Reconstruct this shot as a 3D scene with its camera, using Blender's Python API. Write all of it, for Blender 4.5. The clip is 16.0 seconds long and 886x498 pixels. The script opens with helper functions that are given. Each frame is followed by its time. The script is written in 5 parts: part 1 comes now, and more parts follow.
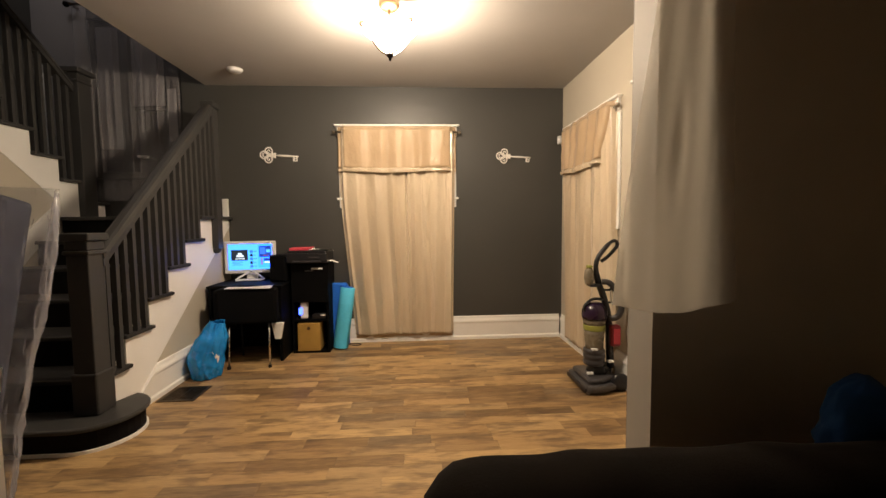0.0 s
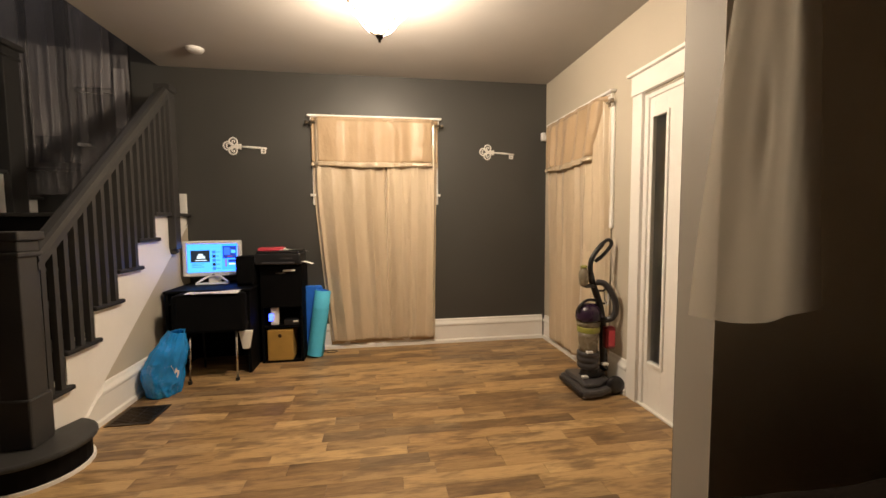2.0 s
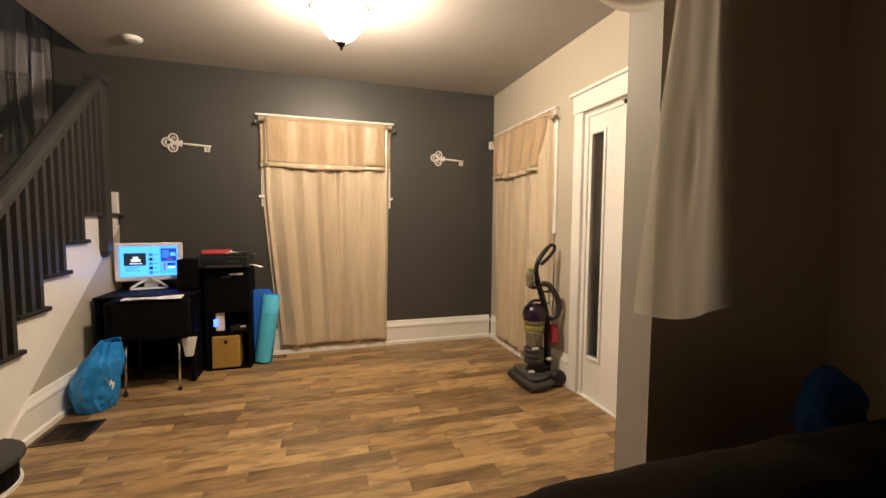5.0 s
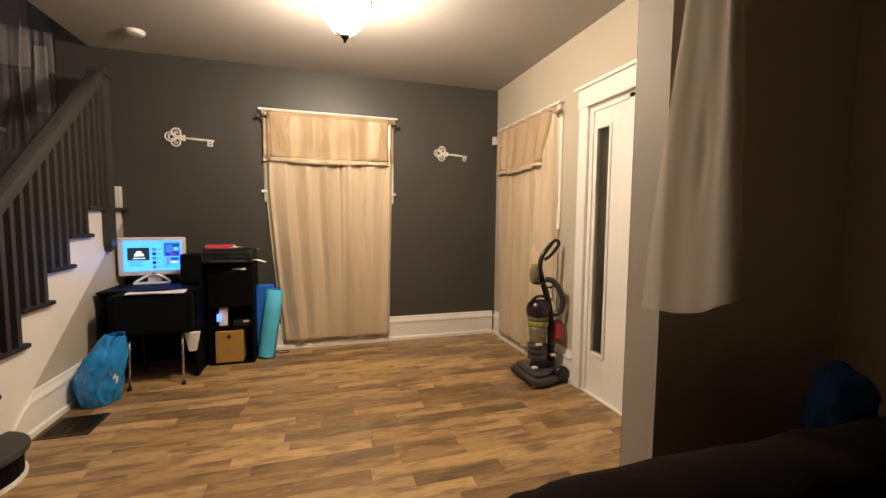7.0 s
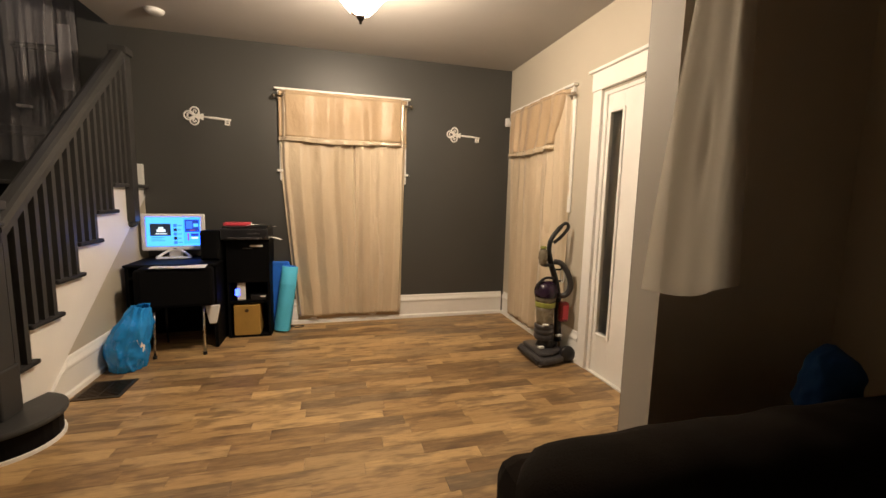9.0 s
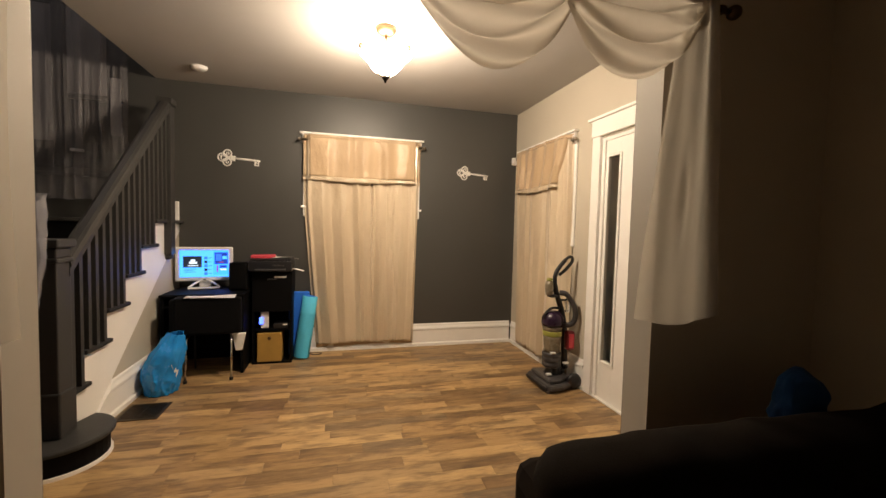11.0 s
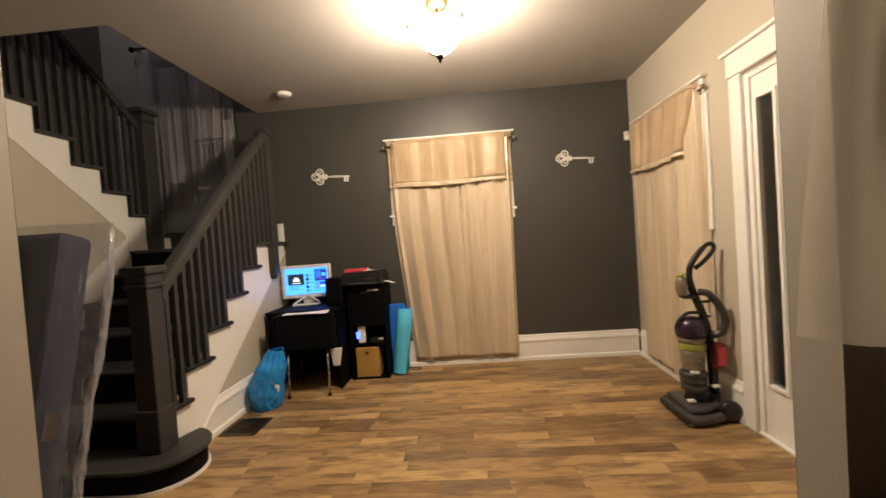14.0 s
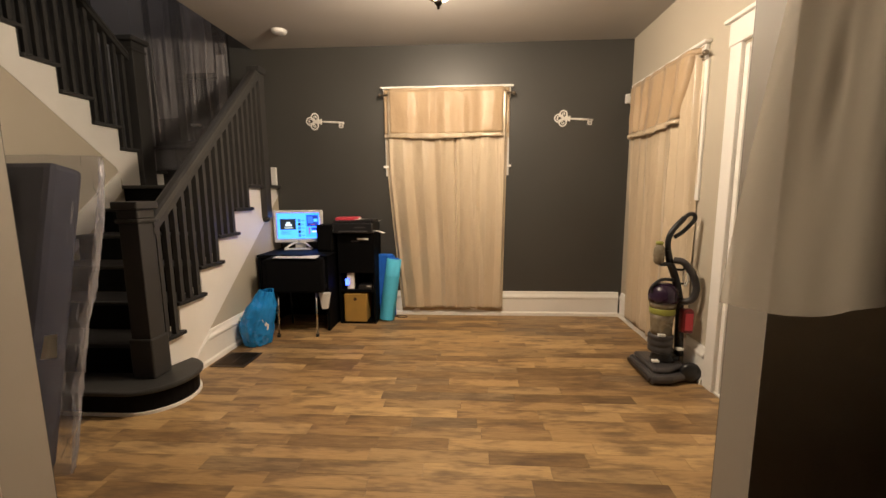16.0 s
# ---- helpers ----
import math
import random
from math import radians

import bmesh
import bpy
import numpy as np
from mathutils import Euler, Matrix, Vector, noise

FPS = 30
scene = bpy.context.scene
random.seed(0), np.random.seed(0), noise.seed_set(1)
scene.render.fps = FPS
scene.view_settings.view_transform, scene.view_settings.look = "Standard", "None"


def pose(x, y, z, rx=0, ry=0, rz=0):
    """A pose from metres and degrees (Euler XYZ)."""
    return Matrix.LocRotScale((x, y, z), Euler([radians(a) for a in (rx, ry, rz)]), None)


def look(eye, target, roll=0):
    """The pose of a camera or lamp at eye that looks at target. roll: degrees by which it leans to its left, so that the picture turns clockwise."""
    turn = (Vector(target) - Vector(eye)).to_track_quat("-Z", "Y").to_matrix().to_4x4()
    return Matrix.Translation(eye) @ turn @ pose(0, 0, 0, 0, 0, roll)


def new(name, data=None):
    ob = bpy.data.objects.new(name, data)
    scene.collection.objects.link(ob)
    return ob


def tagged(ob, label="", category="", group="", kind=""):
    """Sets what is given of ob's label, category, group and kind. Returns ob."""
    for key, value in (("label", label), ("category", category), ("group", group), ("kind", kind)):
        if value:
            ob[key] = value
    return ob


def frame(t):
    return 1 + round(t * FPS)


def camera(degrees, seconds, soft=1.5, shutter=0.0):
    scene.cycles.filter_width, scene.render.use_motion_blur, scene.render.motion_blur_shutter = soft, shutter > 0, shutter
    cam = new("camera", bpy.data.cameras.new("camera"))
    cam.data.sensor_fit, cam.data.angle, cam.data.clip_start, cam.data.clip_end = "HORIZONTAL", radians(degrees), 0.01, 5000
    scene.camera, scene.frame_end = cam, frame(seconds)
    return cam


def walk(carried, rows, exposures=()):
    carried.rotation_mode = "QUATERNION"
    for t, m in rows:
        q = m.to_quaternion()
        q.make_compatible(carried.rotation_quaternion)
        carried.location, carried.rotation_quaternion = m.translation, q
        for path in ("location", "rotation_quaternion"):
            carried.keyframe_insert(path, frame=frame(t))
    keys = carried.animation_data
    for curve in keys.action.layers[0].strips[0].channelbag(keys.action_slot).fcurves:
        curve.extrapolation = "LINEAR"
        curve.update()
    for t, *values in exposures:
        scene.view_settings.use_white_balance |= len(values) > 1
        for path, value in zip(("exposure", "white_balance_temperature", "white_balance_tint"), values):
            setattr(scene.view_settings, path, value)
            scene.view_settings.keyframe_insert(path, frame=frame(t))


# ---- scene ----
cam = camera(94.9, 16.0, 1.5, 0.5)
PATH = [
    (0, (0.201, 0.402, 1.254), (0.323, 2.394, 1.124), -0.6),
    (0.5, (0.17, 0.451, 1.254), (0.311, 2.441, 1.12), -0.4),
    (1, (0.094, 0.571, 1.256), (0.313, 2.554, 1.115), -0.9),
    (1.5, (0.051, 0.631, 1.24), (0.304, 2.61, 1.095), -1.8),
    (2, (0.017, 0.621, 1.249), (0.326, 2.592, 1.113), -0.4),
    (2.5, (-0.062, 0.597, 1.264), (0.336, 2.553, 1.145), -0.2),
    (3, (-0.1, 0.556, 1.275), (0.383, 2.495, 1.198), -0.3),
    (3.5, (-0.108, 0.545, 1.27), (0.416, 2.473, 1.174), 0.4),
    (4, (-0.114, 0.544, 1.279), (0.464, 2.455, 1.167), 0.8),
    (6.5, (-0.114, 0.556, 1.265), (0.479, 2.461, 1.123), 0.2),
    (7, (-0.12, 0.56, 1.263), (0.462, 2.467, 1.117), 0.5),
    (7.5, (-0.122, 0.558, 1.265), (0.444, 2.47, 1.108), 0.7),
    (8, (-0.119, 0.559, 1.269), (0.435, 2.473, 1.097), 0.9),
    (8.5, (-0.128, 0.544, 1.269), (0.401, 2.464, 1.083), 0.6),
    (9, (-0.14, 0.495, 1.271), (0.391, 2.408, 1.029), 1.4),
    (9.5, (-0.183, 0.459, 1.298), (0.365, 2.376, 1.138), 1.9),
    (9.7, (-0.217, 0.435, 1.299), (0.303, 2.362, 1.169), 2.7),
    (11.8, (-0.279, 0.247, 1.333), (0.249, 2.173, 1.223), -0.7),
    (12, (-0.282, 0.277, 1.313), (0.252, 2.2, 1.187), -1.3),
    (12.5, (-0.175, 0.369, 1.287), (0.183, 2.334, 1.173), 0.1),
    (13, (-0.061, 0.47, 1.279), (0.123, 2.452, 1.082), -0.4),
    (13.5, (-0.002, 0.594, 1.276), (0.118, 2.589, 1.201), -1.3),
    (14, (0.125, 0.666, 1.255), (0.004, 2.662, 1.203), -4.0),
    (14.5, (0.202, 0.711, 1.227), (-0.03, 2.697, 1.209), -4.5),
    (15, (0.204, 0.688, 1.242), (0.037, 2.678, 1.123), -2.7),
    (15.5, (0.208, 0.644, 1.252), (0.088, 2.618, 0.949), -2.0),
    (16, (0.204, 0.61, 1.256), (0.086, 2.587, 0.979), -0.4),
]
walk(cam, [(t, look(eye, target, roll)) for t, eye, target, roll in PATH])

# ---- light ----
world = bpy.data.worlds.new("night")
scene.world = world
world.use_nodes = True
world.node_tree.nodes["Background"].inputs[0].default_value = (0.02, 0.022, 0.03, 1)
world.node_tree.nodes["Background"].inputs[1].default_value = 0.05

LAMP = (0.04, 3.09)
bulb_data = bpy.data.lights.new("bulb_light", "POINT")
bulb_data.energy, bulb_data.color, bulb_data.shadow_soft_size = 28.0, (1.0, 0.80, 0.595), 0.05
bulb = new("bulb_light", bulb_data)
bulb.location = (LAMP[0], LAMP[1], 2.41)
hall_data = bpy.data.lights.new("upper_hall_light", "POINT")     # the hall at the head of the stairs
hall_data.energy, hall_data.color, hall_data.shadow_soft_size = 11.0, (1.0, 0.93, 0.94), 0.12
hall = new("upper_hall_light", hall_data)
hall.location = (-2.75, 3.6, 4.45)


# ---- materials ----
def mat_new(name):
    m = bpy.data.materials.new(name)
    m.use_nodes = True
    nt = m.node_tree
    return m, nt, nt.nodes["Principled BSDF"]


def mix_rgb(nt, fac, a, b, blend="MIX"):
    n = nt.nodes.new("ShaderNodeMix")
    n.data_type, n.blend_type = "RGBA", blend
    for sock, v in ((n.inputs[0], fac), (n.inputs[6], a), (n.inputs[7], b)):
        if isinstance(v, bpy.types.NodeSocket):
            nt.links.new(v, sock)
        elif isinstance(v, tuple):
            sock.default_value = (*v, 1)
        else:
            sock.default_value = v
    return n.outputs[2]


def noise_tex(nt, scale, detail=4, stretch=(1, 1, 1), rough=0.6):
    co = nt.nodes.new("ShaderNodeTexCoord")
    mp = nt.nodes.new("ShaderNodeMapping")
    mp.inputs["Scale"].default_value = stretch
    nt.links.new(co.outputs["Object"], mp.inputs["Vector"])
    n = nt.nodes.new("ShaderNodeTexNoise")
    n.inputs["Scale"].default_value, n.inputs["Detail"].default_value, n.inputs["Roughness"].default_value = scale, detail, rough
    nt.links.new(mp.outputs[0], n.inputs["Vector"])
    return n.outputs["Fac"]


def ramp(nt, fac, stops):
    r = nt.nodes.new("ShaderNodeValToRGB")
    while len(r.color_ramp.elements) < len(stops):
        r.color_ramp.elements.new(0.5)
    for e, (p, c) in zip(r.color_ramp.elements, stops):
        e.position, e.color = p, (*c, 1) if isinstance(c, tuple) else (c, c, c, 1)
    nt.links.new(fac, r.inputs[0])
    return r.outputs[0]


def bump(nt, bsdf, height, strength, distance=0.01):
    b = nt.nodes.new("ShaderNodeBump")
    b.inputs["Strength"].default_value, b.inputs["Distance"].default_value = strength, distance
    nt.links.new(height, b.inputs["Height"])
    nt.links.new(b.outputs[0], bsdf.inputs["Normal"])


def surface(name, colour, rough=0.5, metal=0.0, vary=0.12, scale=6.0, grain=80.0, relief=0.15, stretch=(1, 1, 1), sheen=0.0, spec=0.5):
    """A paint, plastic or cloth with stains at a large scale and grain at a small one."""
    m, nt, b = mat_new(name)
    big, small = noise_tex(nt, scale, 3, stretch), noise_tex(nt, grain, 4, stretch)
    dark, light = tuple(c * (1 - vary) for c in colour), tuple(min(1, c * (1 + vary)) for c in colour)
    col = mix_rgb(nt, ramp(nt, big, [(0.3, 0.0), (0.7, 1.0)]), dark, light)
    col = mix_rgb(nt, 0.25, col, mix_rgb(nt, small, dark, light))
    nt.links.new(col, b.inputs["Base Color"])
    r = ramp(nt, big, [(0.3, max(0.02, rough - 0.07)), (0.7, min(1, rough + 0.07))])
    nt.links.new(r, b.inputs["Roughness"])
    b.inputs["Metallic"].default_value, b.inputs["Sheen Weight"].default_value = metal, sheen
    b.inputs["Specular IOR Level"].default_value = spec
    if relief:
        bump(nt, b, small, relief, 0.004)
    return m


def satin(name, dark, light, scale, dull=0.0):
    """Woven satin: broad upright bands that wander, fine slubs, and creases pressed across it."""
    m, nt, b = mat_new(name)
    co = nt.nodes.new("ShaderNodeTexCoord")
    mp = nt.nodes.new("ShaderNodeMapping")
    mp.inputs["Scale"].default_value = (1, 1, 0.10)
    nt.links.new(co.outputs["Object"], mp.inputs["Vector"])
    n = nt.nodes.new("ShaderNodeTexNoise")
    n.inputs["Scale"].default_value, n.inputs["Detail"].default_value, n.inputs["Distortion"].default_value = scale, 2.5, 0.7
    nt.links.new(mp.outputs[0], n.inputs["Vector"])
    stripe = ramp(nt, n.outputs["Fac"], [(0.36, 0.0), (0.50, 0.55), (0.62, 1.0)])
    slub = noise_tex(nt, 190, 3, (1, 1, 0.04))
    cloud = noise_tex(nt, 3.2, 4, (1, 1, 0.45))
    col = mix_rgb(nt, stripe, dark, light)
    col = mix_rgb(nt, ramp(nt, cloud, [(0.45, 0.0), (0.75, 0.25)]), col, dark)
    col = mix_rgb(nt, 0.08, col, mix_rgb(nt, slub, dark, light))
    nt.links.new(col, b.inputs["Base Color"])
    nt.links.new(ramp(nt, stripe, [(0.0, 0.42 + dull), (1.0, 0.27 + dull)]), b.inputs["Roughness"])
    b.inputs["Sheen Weight"].default_value = 0.3
    b.inputs["Specular IOR Level"].default_value = 0.95 - 2 * dull
    wrinkle = noise_tex(nt, 9, 4, (1, 1, 0.5), 0.5)
    bump(nt, b, wrinkle, 0.8, 0.022)
    return m


def glow(name, colour, strength):
    m, nt, b = mat_new(name)
    b.inputs["Base Color"].default_value = (0.02, 0.02, 0.02, 1)
    b.inputs["Emission Color"].default_value, b.inputs["Emission Strength"].default_value = (*colour, 1), strength
    return m


def clear(name, colour, rough, through_part, trans_part=0.0, wrinkle=12.0, depth=0.4):
    """Thin plastic film or sheer cloth: part of the light goes straight through."""
    m, nt, b = mat_new(name)
    b.inputs["Base Color"].default_value, b.inputs["Roughness"].default_value = (*colour, 1), rough
    b.inputs["Specular IOR Level"].default_value = 0.05 if rough > 0.6 else 0.6
    out = nt.nodes["Material Output"]
    shader = b.outputs[0]
    if trans_part:
        tl, mx = nt.nodes.new("ShaderNodeBsdfTranslucent"), nt.nodes.new("ShaderNodeMixShader")
        tl.inputs[0].default_value = (*colour, 1)
        mx.inputs[0].default_value = trans_part
        nt.links.new(shader, mx.inputs[1]), nt.links.new(tl.outputs[0], mx.inputs[2])
        shader = mx.outputs[0]
    tr, mx = nt.nodes.new("ShaderNodeBsdfTransparent"), nt.nodes.new("ShaderNodeMixShader")
    mx.inputs[0].default_value = through_part
    nt.links.new(shader, mx.inputs[1]), nt.links.new(tr.outputs[0], mx.inputs[2])
    nt.links.new(mx.outputs[0], out.inputs[0])
    bump(nt, b, noise_tex(nt, wrinkle, 5), depth, 0.02)
    return m


def plank_mat(name, pick):
    """Laminate boards: tone by the board, streaks along x, dark smoky knots."""
    m, nt, b = mat_new(name)
    if pick == "object":
        rnd = nt.nodes.new("ShaderNodeObjectInfo").outputs["Random"]
    else:
        rnd = nt.nodes.new("ShaderNodeNewGeometry").outputs["Random Per Island"]
    tone = ramp(nt, rnd, [(0.0, (0.215, 0.128, 0.056)), (0.18, (0.365, 0.222, 0.095)), (0.45, (0.480, 0.300, 0.130)), (0.72, (0.610, 0.400, 0.180)), (0.88, (0.370, 0.238, 0.110)), (0.96, (0.235, 0.160, 0.088)), (1.0, (0.190, 0.130, 0.074))])
    co = nt.nodes.new("ShaderNodeTexCoord")
    geo = nt.nodes.new("ShaderNodeNewGeometry")
    shift = nt.nodes.new("ShaderNodeCombineXYZ")
    mul = nt.nodes.new("ShaderNodeMath")
    mul.operation = "MULTIPLY"
    mul.inputs[1].default_value = 37.0
    nt.links.new(rnd, mul.inputs[0])
    nt.links.new(mul.outputs[0], shift.inputs[2])
    add = nt.nodes.new("ShaderNodeVectorMath")
    nt.links.new(geo.outputs["Position"], add.inputs[0]), nt.links.new(shift.outputs[0], add.inputs[1])

    def streak(scale, sx, sy, detail):
        mp = nt.nodes.new("ShaderNodeMapping")
        mp.inputs["Scale"].default_value = (sx, sy, 1)
        nt.links.new(add.outputs[0], mp.inputs["Vector"])
        n = nt.nodes.new("ShaderNodeTexNoise")
        n.inputs["Scale"].default_value, n.inputs["Detail"].default_value, n.inputs["Roughness"].default_value = scale, detail, 0.65
        nt.links.new(mp.outputs[0], n.inputs["Vector"])
        return n.outputs["Fac"]

    fine, wide, knot = streak(6, 2.0, 26, 6), streak(4, 1.6, 9, 5), streak(2.5, 1.4, 5.6, 3)
    col = mix_rgb(nt, ramp(nt, fine, [(0.3, 0.0), (0.72, 0.65)]), tone, mix_rgb(nt, 0.5, tone, (0.09, 0.05, 0.028)))
    col = mix_rgb(nt, ramp(nt, wide, [(0.45, 0.0), (0.74, 0.4)]), col, (0.52, 0.345, 0.165))
    col = mix_rgb(nt, ramp(nt, knot, [(0.46, 0.0), (0.59, 0.52), (0.73, 0.86)]), col, (0.105, 0.060, 0.033))
    crack = streak(9, 0.8, 30, 3)
    col = mix_rgb(nt, ramp(nt, crack, [(0.60, 0.0), (0.70, 0.65)]), col, (0.06, 0.035, 0.022))
    nt.links.new(col, b.inputs["Base Color"])
    nt.links.new(ramp(nt, fine, [(0.3, 0.36), (0.8, 0.52)]), b.inputs["Roughness"])
    bump(nt, b, fine, 0.12, 0.002)
    return m


M_CHAR = surface("charcoal_wall_paint", (0.063, 0.062, 0.058), 0.42, vary=0.06, scale=1.5, grain=160, relief=0.25)
# near-room walls: colour lifted to stand in for light that doesn't reach them
M_TAUPE_LIFTED = surface("lightened_taupe_wall_paint", (0.60, 0.545, 0.47), 0.6, vary=0.07, scale=1.5, grain=160, relief=0.25)
# the greige again, darkened because the opening's sides receive less light
M_REVEAL = surface("shaded_greige_wall_paint", (0.39, 0.36, 0.31), 0.6, vary=0.05, scale=1.2, grain=150, relief=0.08)
M_GREIGE = surface("greige_wall_paint", (0.54, 0.49, 0.40), 0.6, vary=0.05, scale=1.2, grain=150, relief=0.2)
M_WHITE = surface("white_trim_paint", (0.90, 0.885, 0.85), 0.35, vary=0.04, scale=3, grain=60, relief=0.08)
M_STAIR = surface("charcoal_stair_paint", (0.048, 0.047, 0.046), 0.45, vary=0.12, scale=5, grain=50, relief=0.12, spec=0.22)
# risers and bottom step: near-black, far darker than the stair paint
M_RISER = surface("near_black_riser_paint", (0.006, 0.0056, 0.006), 0.6, vary=0.3, scale=5, grain=60, relief=0.2, spec=0.06)
# stair paint darkened to hold the shade on the lower flight's treads
M_STEP = surface("shaded_step_paint", (0.030, 0.029, 0.029), 0.55, vary=0.25, scale=6, grain=60, relief=0.15, spec=0.12)
M_PLANK, M_PLANK_REST = plank_mat("laminate_board", "object"), plank_mat("laminate_board_rest", "island")
M_GAP = surface("floor_joint", (0.10, 0.062, 0.036), 0.8)
M_CURTAIN = satin("tan_satin", (0.51, 0.405, 0.275), (0.68, 0.565, 0.41), 3.6)
M_VALANCE = satin("tan_satin_valance", (0.44, 0.312, 0.187), (0.54, 0.395, 0.243), 5, 0.14)
M_SHEER = clear("cream_sheer", (0.54, 0.495, 0.42), 0.95, 0.36, 0.62, 30, 0.10)
M_SWAG = clear("cream_sheer_doubled", (0.56, 0.51, 0.43), 0.95, 0.06, 0.55, 30, 0.12)
M_FILM = clear("clear_plastic_film", (0.50, 0.48, 0.50), 0.15, 0.70, 0.2, 9, 1.0)
M_FILM_THICK = clear("wrapping_film", (0.50, 0.50, 0.55), 0.13, 0.60, 0.35, 6, 0.30)
M_BLACK = surface("black_laminate", (0.003, 0.003, 0.0034), 0.6, vary=0.2, spec=0.08)
M_BLACK_CLOTH = surface("black_fabric", (0.004, 0.004, 0.0045), 0.95, vary=0.3, grain=200, relief=0.4, spec=0.1)
M_PLASTIC = surface("black_plastic", (0.014, 0.014, 0.016), 0.33, vary=0.2)
M_GREY_PL = surface("dark_grey_plastic", (0.055, 0.052, 0.055), 0.35, vary=0.2)
M_CHROME = surface("brushed_steel", (0.55, 0.53, 0.50), 0.28, 1.0, 0.05)
M_BRONZE = surface("aged_bronze", (0.10, 0.065, 0.035), 0.4, 0.9, 0.2)
M_BLACKENED = surface("blackened_bronze", (0.004, 0.0025, 0.0015), 0.7, spec=0.05)
M_BRASS = surface("dull_nickel_rod", (0.30, 0.26, 0.21), 0.35, 1.0, 0.1)
M_WHITE_PL = surface("white_plastic", (0.80, 0.79, 0.77), 0.35, vary=0.03, relief=0.03)
M_PAPER = surface("white_paper", (0.80, 0.78, 0.74), 0.8, vary=0.03)
M_OCHRE = surface("ochre_fabric_box", (0.42, 0.25, 0.055), 0.85, vary=0.15, grain=260, relief=0.5)
M_RED = surface("red_pink_plastic", (0.62, 0.06, 0.09), 0.45, vary=0.1)
M_TEAL = surface("teal_foam", (0.09, 0.55, 0.84), 0.7, vary=0.08, grain=180, relief=0.4)
M_NAVY = surface("blue_foam", (0.014, 0.16, 0.72), 0.7, vary=0.2, grain=180, relief=0.3)
M_BAG = surface("blue_bag_plastic", (0.016, 0.27, 0.74), 0.24, vary=0.15, scale=9, grain=34, relief=0.15)
M_SOFA = surface("dark_brown_upholstery", (0.009, 0.0056, 0.0033), 0.95, vary=0.3, scale=8, grain=240, relief=0.5, spec=0.15)
M_BLUE_CLOTH = surface("blue_cloth", (0.008, 0.07, 0.26), 0.85, vary=0.2, grain=120, relief=0.4)
M_PURPLE = surface("purple_plastic", (0.024, 0.010, 0.030), 0.25, vary=0.2)
M_LIME = surface("lime_plastic", (0.30, 0.31, 0.06), 0.4, vary=0.1)
M_MAROON = surface("maroon_plastic", (0.16, 0.014, 0.018), 0.3, vary=0.15)
M_SMOKE = surface("dusty_smoked_plastic", (0.20, 0.17, 0.12), 0.25, vary=0.3, scale=14)
M_MATTRESS = surface("blue_grey_ticking", (0.030, 0.035, 0.062), 0.8, vary=0.2, scale=5, grain=150)
M_CEIL, nt_c, b_c = mat_new("stippled_ceiling_paint")
b_c.inputs["Roughness"].default_value = 0.85
nt_c.links.new(mix_rgb(nt_c, noise_tex(nt_c, 2.5), (0.38, 0.362, 0.34), (0.435, 0.414, 0.39)), b_c.inputs["Base Color"])
bump(nt_c, b_c, ramp(nt_c, noise_tex(nt_c, 26, 5), [(0.50, 0.0), (0.66, 1.0)]), 0.07, 0.005)
M_GLASS, nt_g, b_g = mat_new("night_glass")
b_g.inputs["Base Color"].default_value, b_g.inputs["Roughness"].default_value = (0.75, 0.78, 0.80, 1), 0.03
b_g.inputs["Transmission Weight"].default_value = 1.0
M_BLIND = surface("pale_grey_blind", (0.20, 0.19, 0.195), 0.8, vary=0.25, scale=3, grain=150)
# lighter copy of the charcoal for the wall piece where more light falls
M_CHAR_LIT = surface("lit_charcoal_wall_paint", (0.30, 0.285, 0.285), 0.6, vary=0.06, scale=1.5, grain=150, relief=0.2)
M_NIGHT = surface("dark_outdoors", (0.02, 0.02, 0.022), 0.9, vary=0.5, scale=2)
M_BOWL = glow("lit_frosted_glass", (1.0, 0.805, 0.595), 73.0)


# ---- mesh helpers ----
def part(name, bm, material, parent=None, label="", smooth=False, bevel=0.0):
    me = bpy.data.meshes.new(name)
    bmesh.ops.recalc_face_normals(bm, faces=bm.faces[:])
    if smooth:
        for f in bm.faces:
            f.smooth = True
    bm.to_mesh(me)
    bm.free()
    me.materials.append(material)
    ob = new(name, me)
    if parent:
        ob.parent = parent
    if label:
        ob["label"] = label
    if bevel:
        mod = ob.modifiers.new("edge", "BEVEL")
        mod.width, mod.segments, mod.limit_method = bevel, 2, "ANGLE"
    return ob


def thing(name, label, category, at=(0, 0, 0), rz=0.0, group=""):
    ob = new(name)
    ob.matrix_world = pose(*at, 0, 0, rz)
    ob.empty_display_size = 0.05
    return tagged(ob, label, category, group)


def structure(ob, label="", category=""):
    return tagged(ob, label, category, kind="structure")


def box(bm, x0, x1, y0, y1, z0, z1):
    vs = [bm.verts.new((x, y, z)) for z in (z0, z1) for y in (y0, y1) for x in (x0, x1)]
    for q in ((0, 2, 3, 1), (4, 5, 7, 6), (0, 1, 5, 4), (1, 3, 7, 5), (3, 2, 6, 7), (2, 0, 4, 6)):
        bm.faces.new([vs[i] for i in q])
    return vs


def boxes(*list_of):
    bm = bmesh.new()
    for b in list_of:
        box(bm, *b)
    return bm


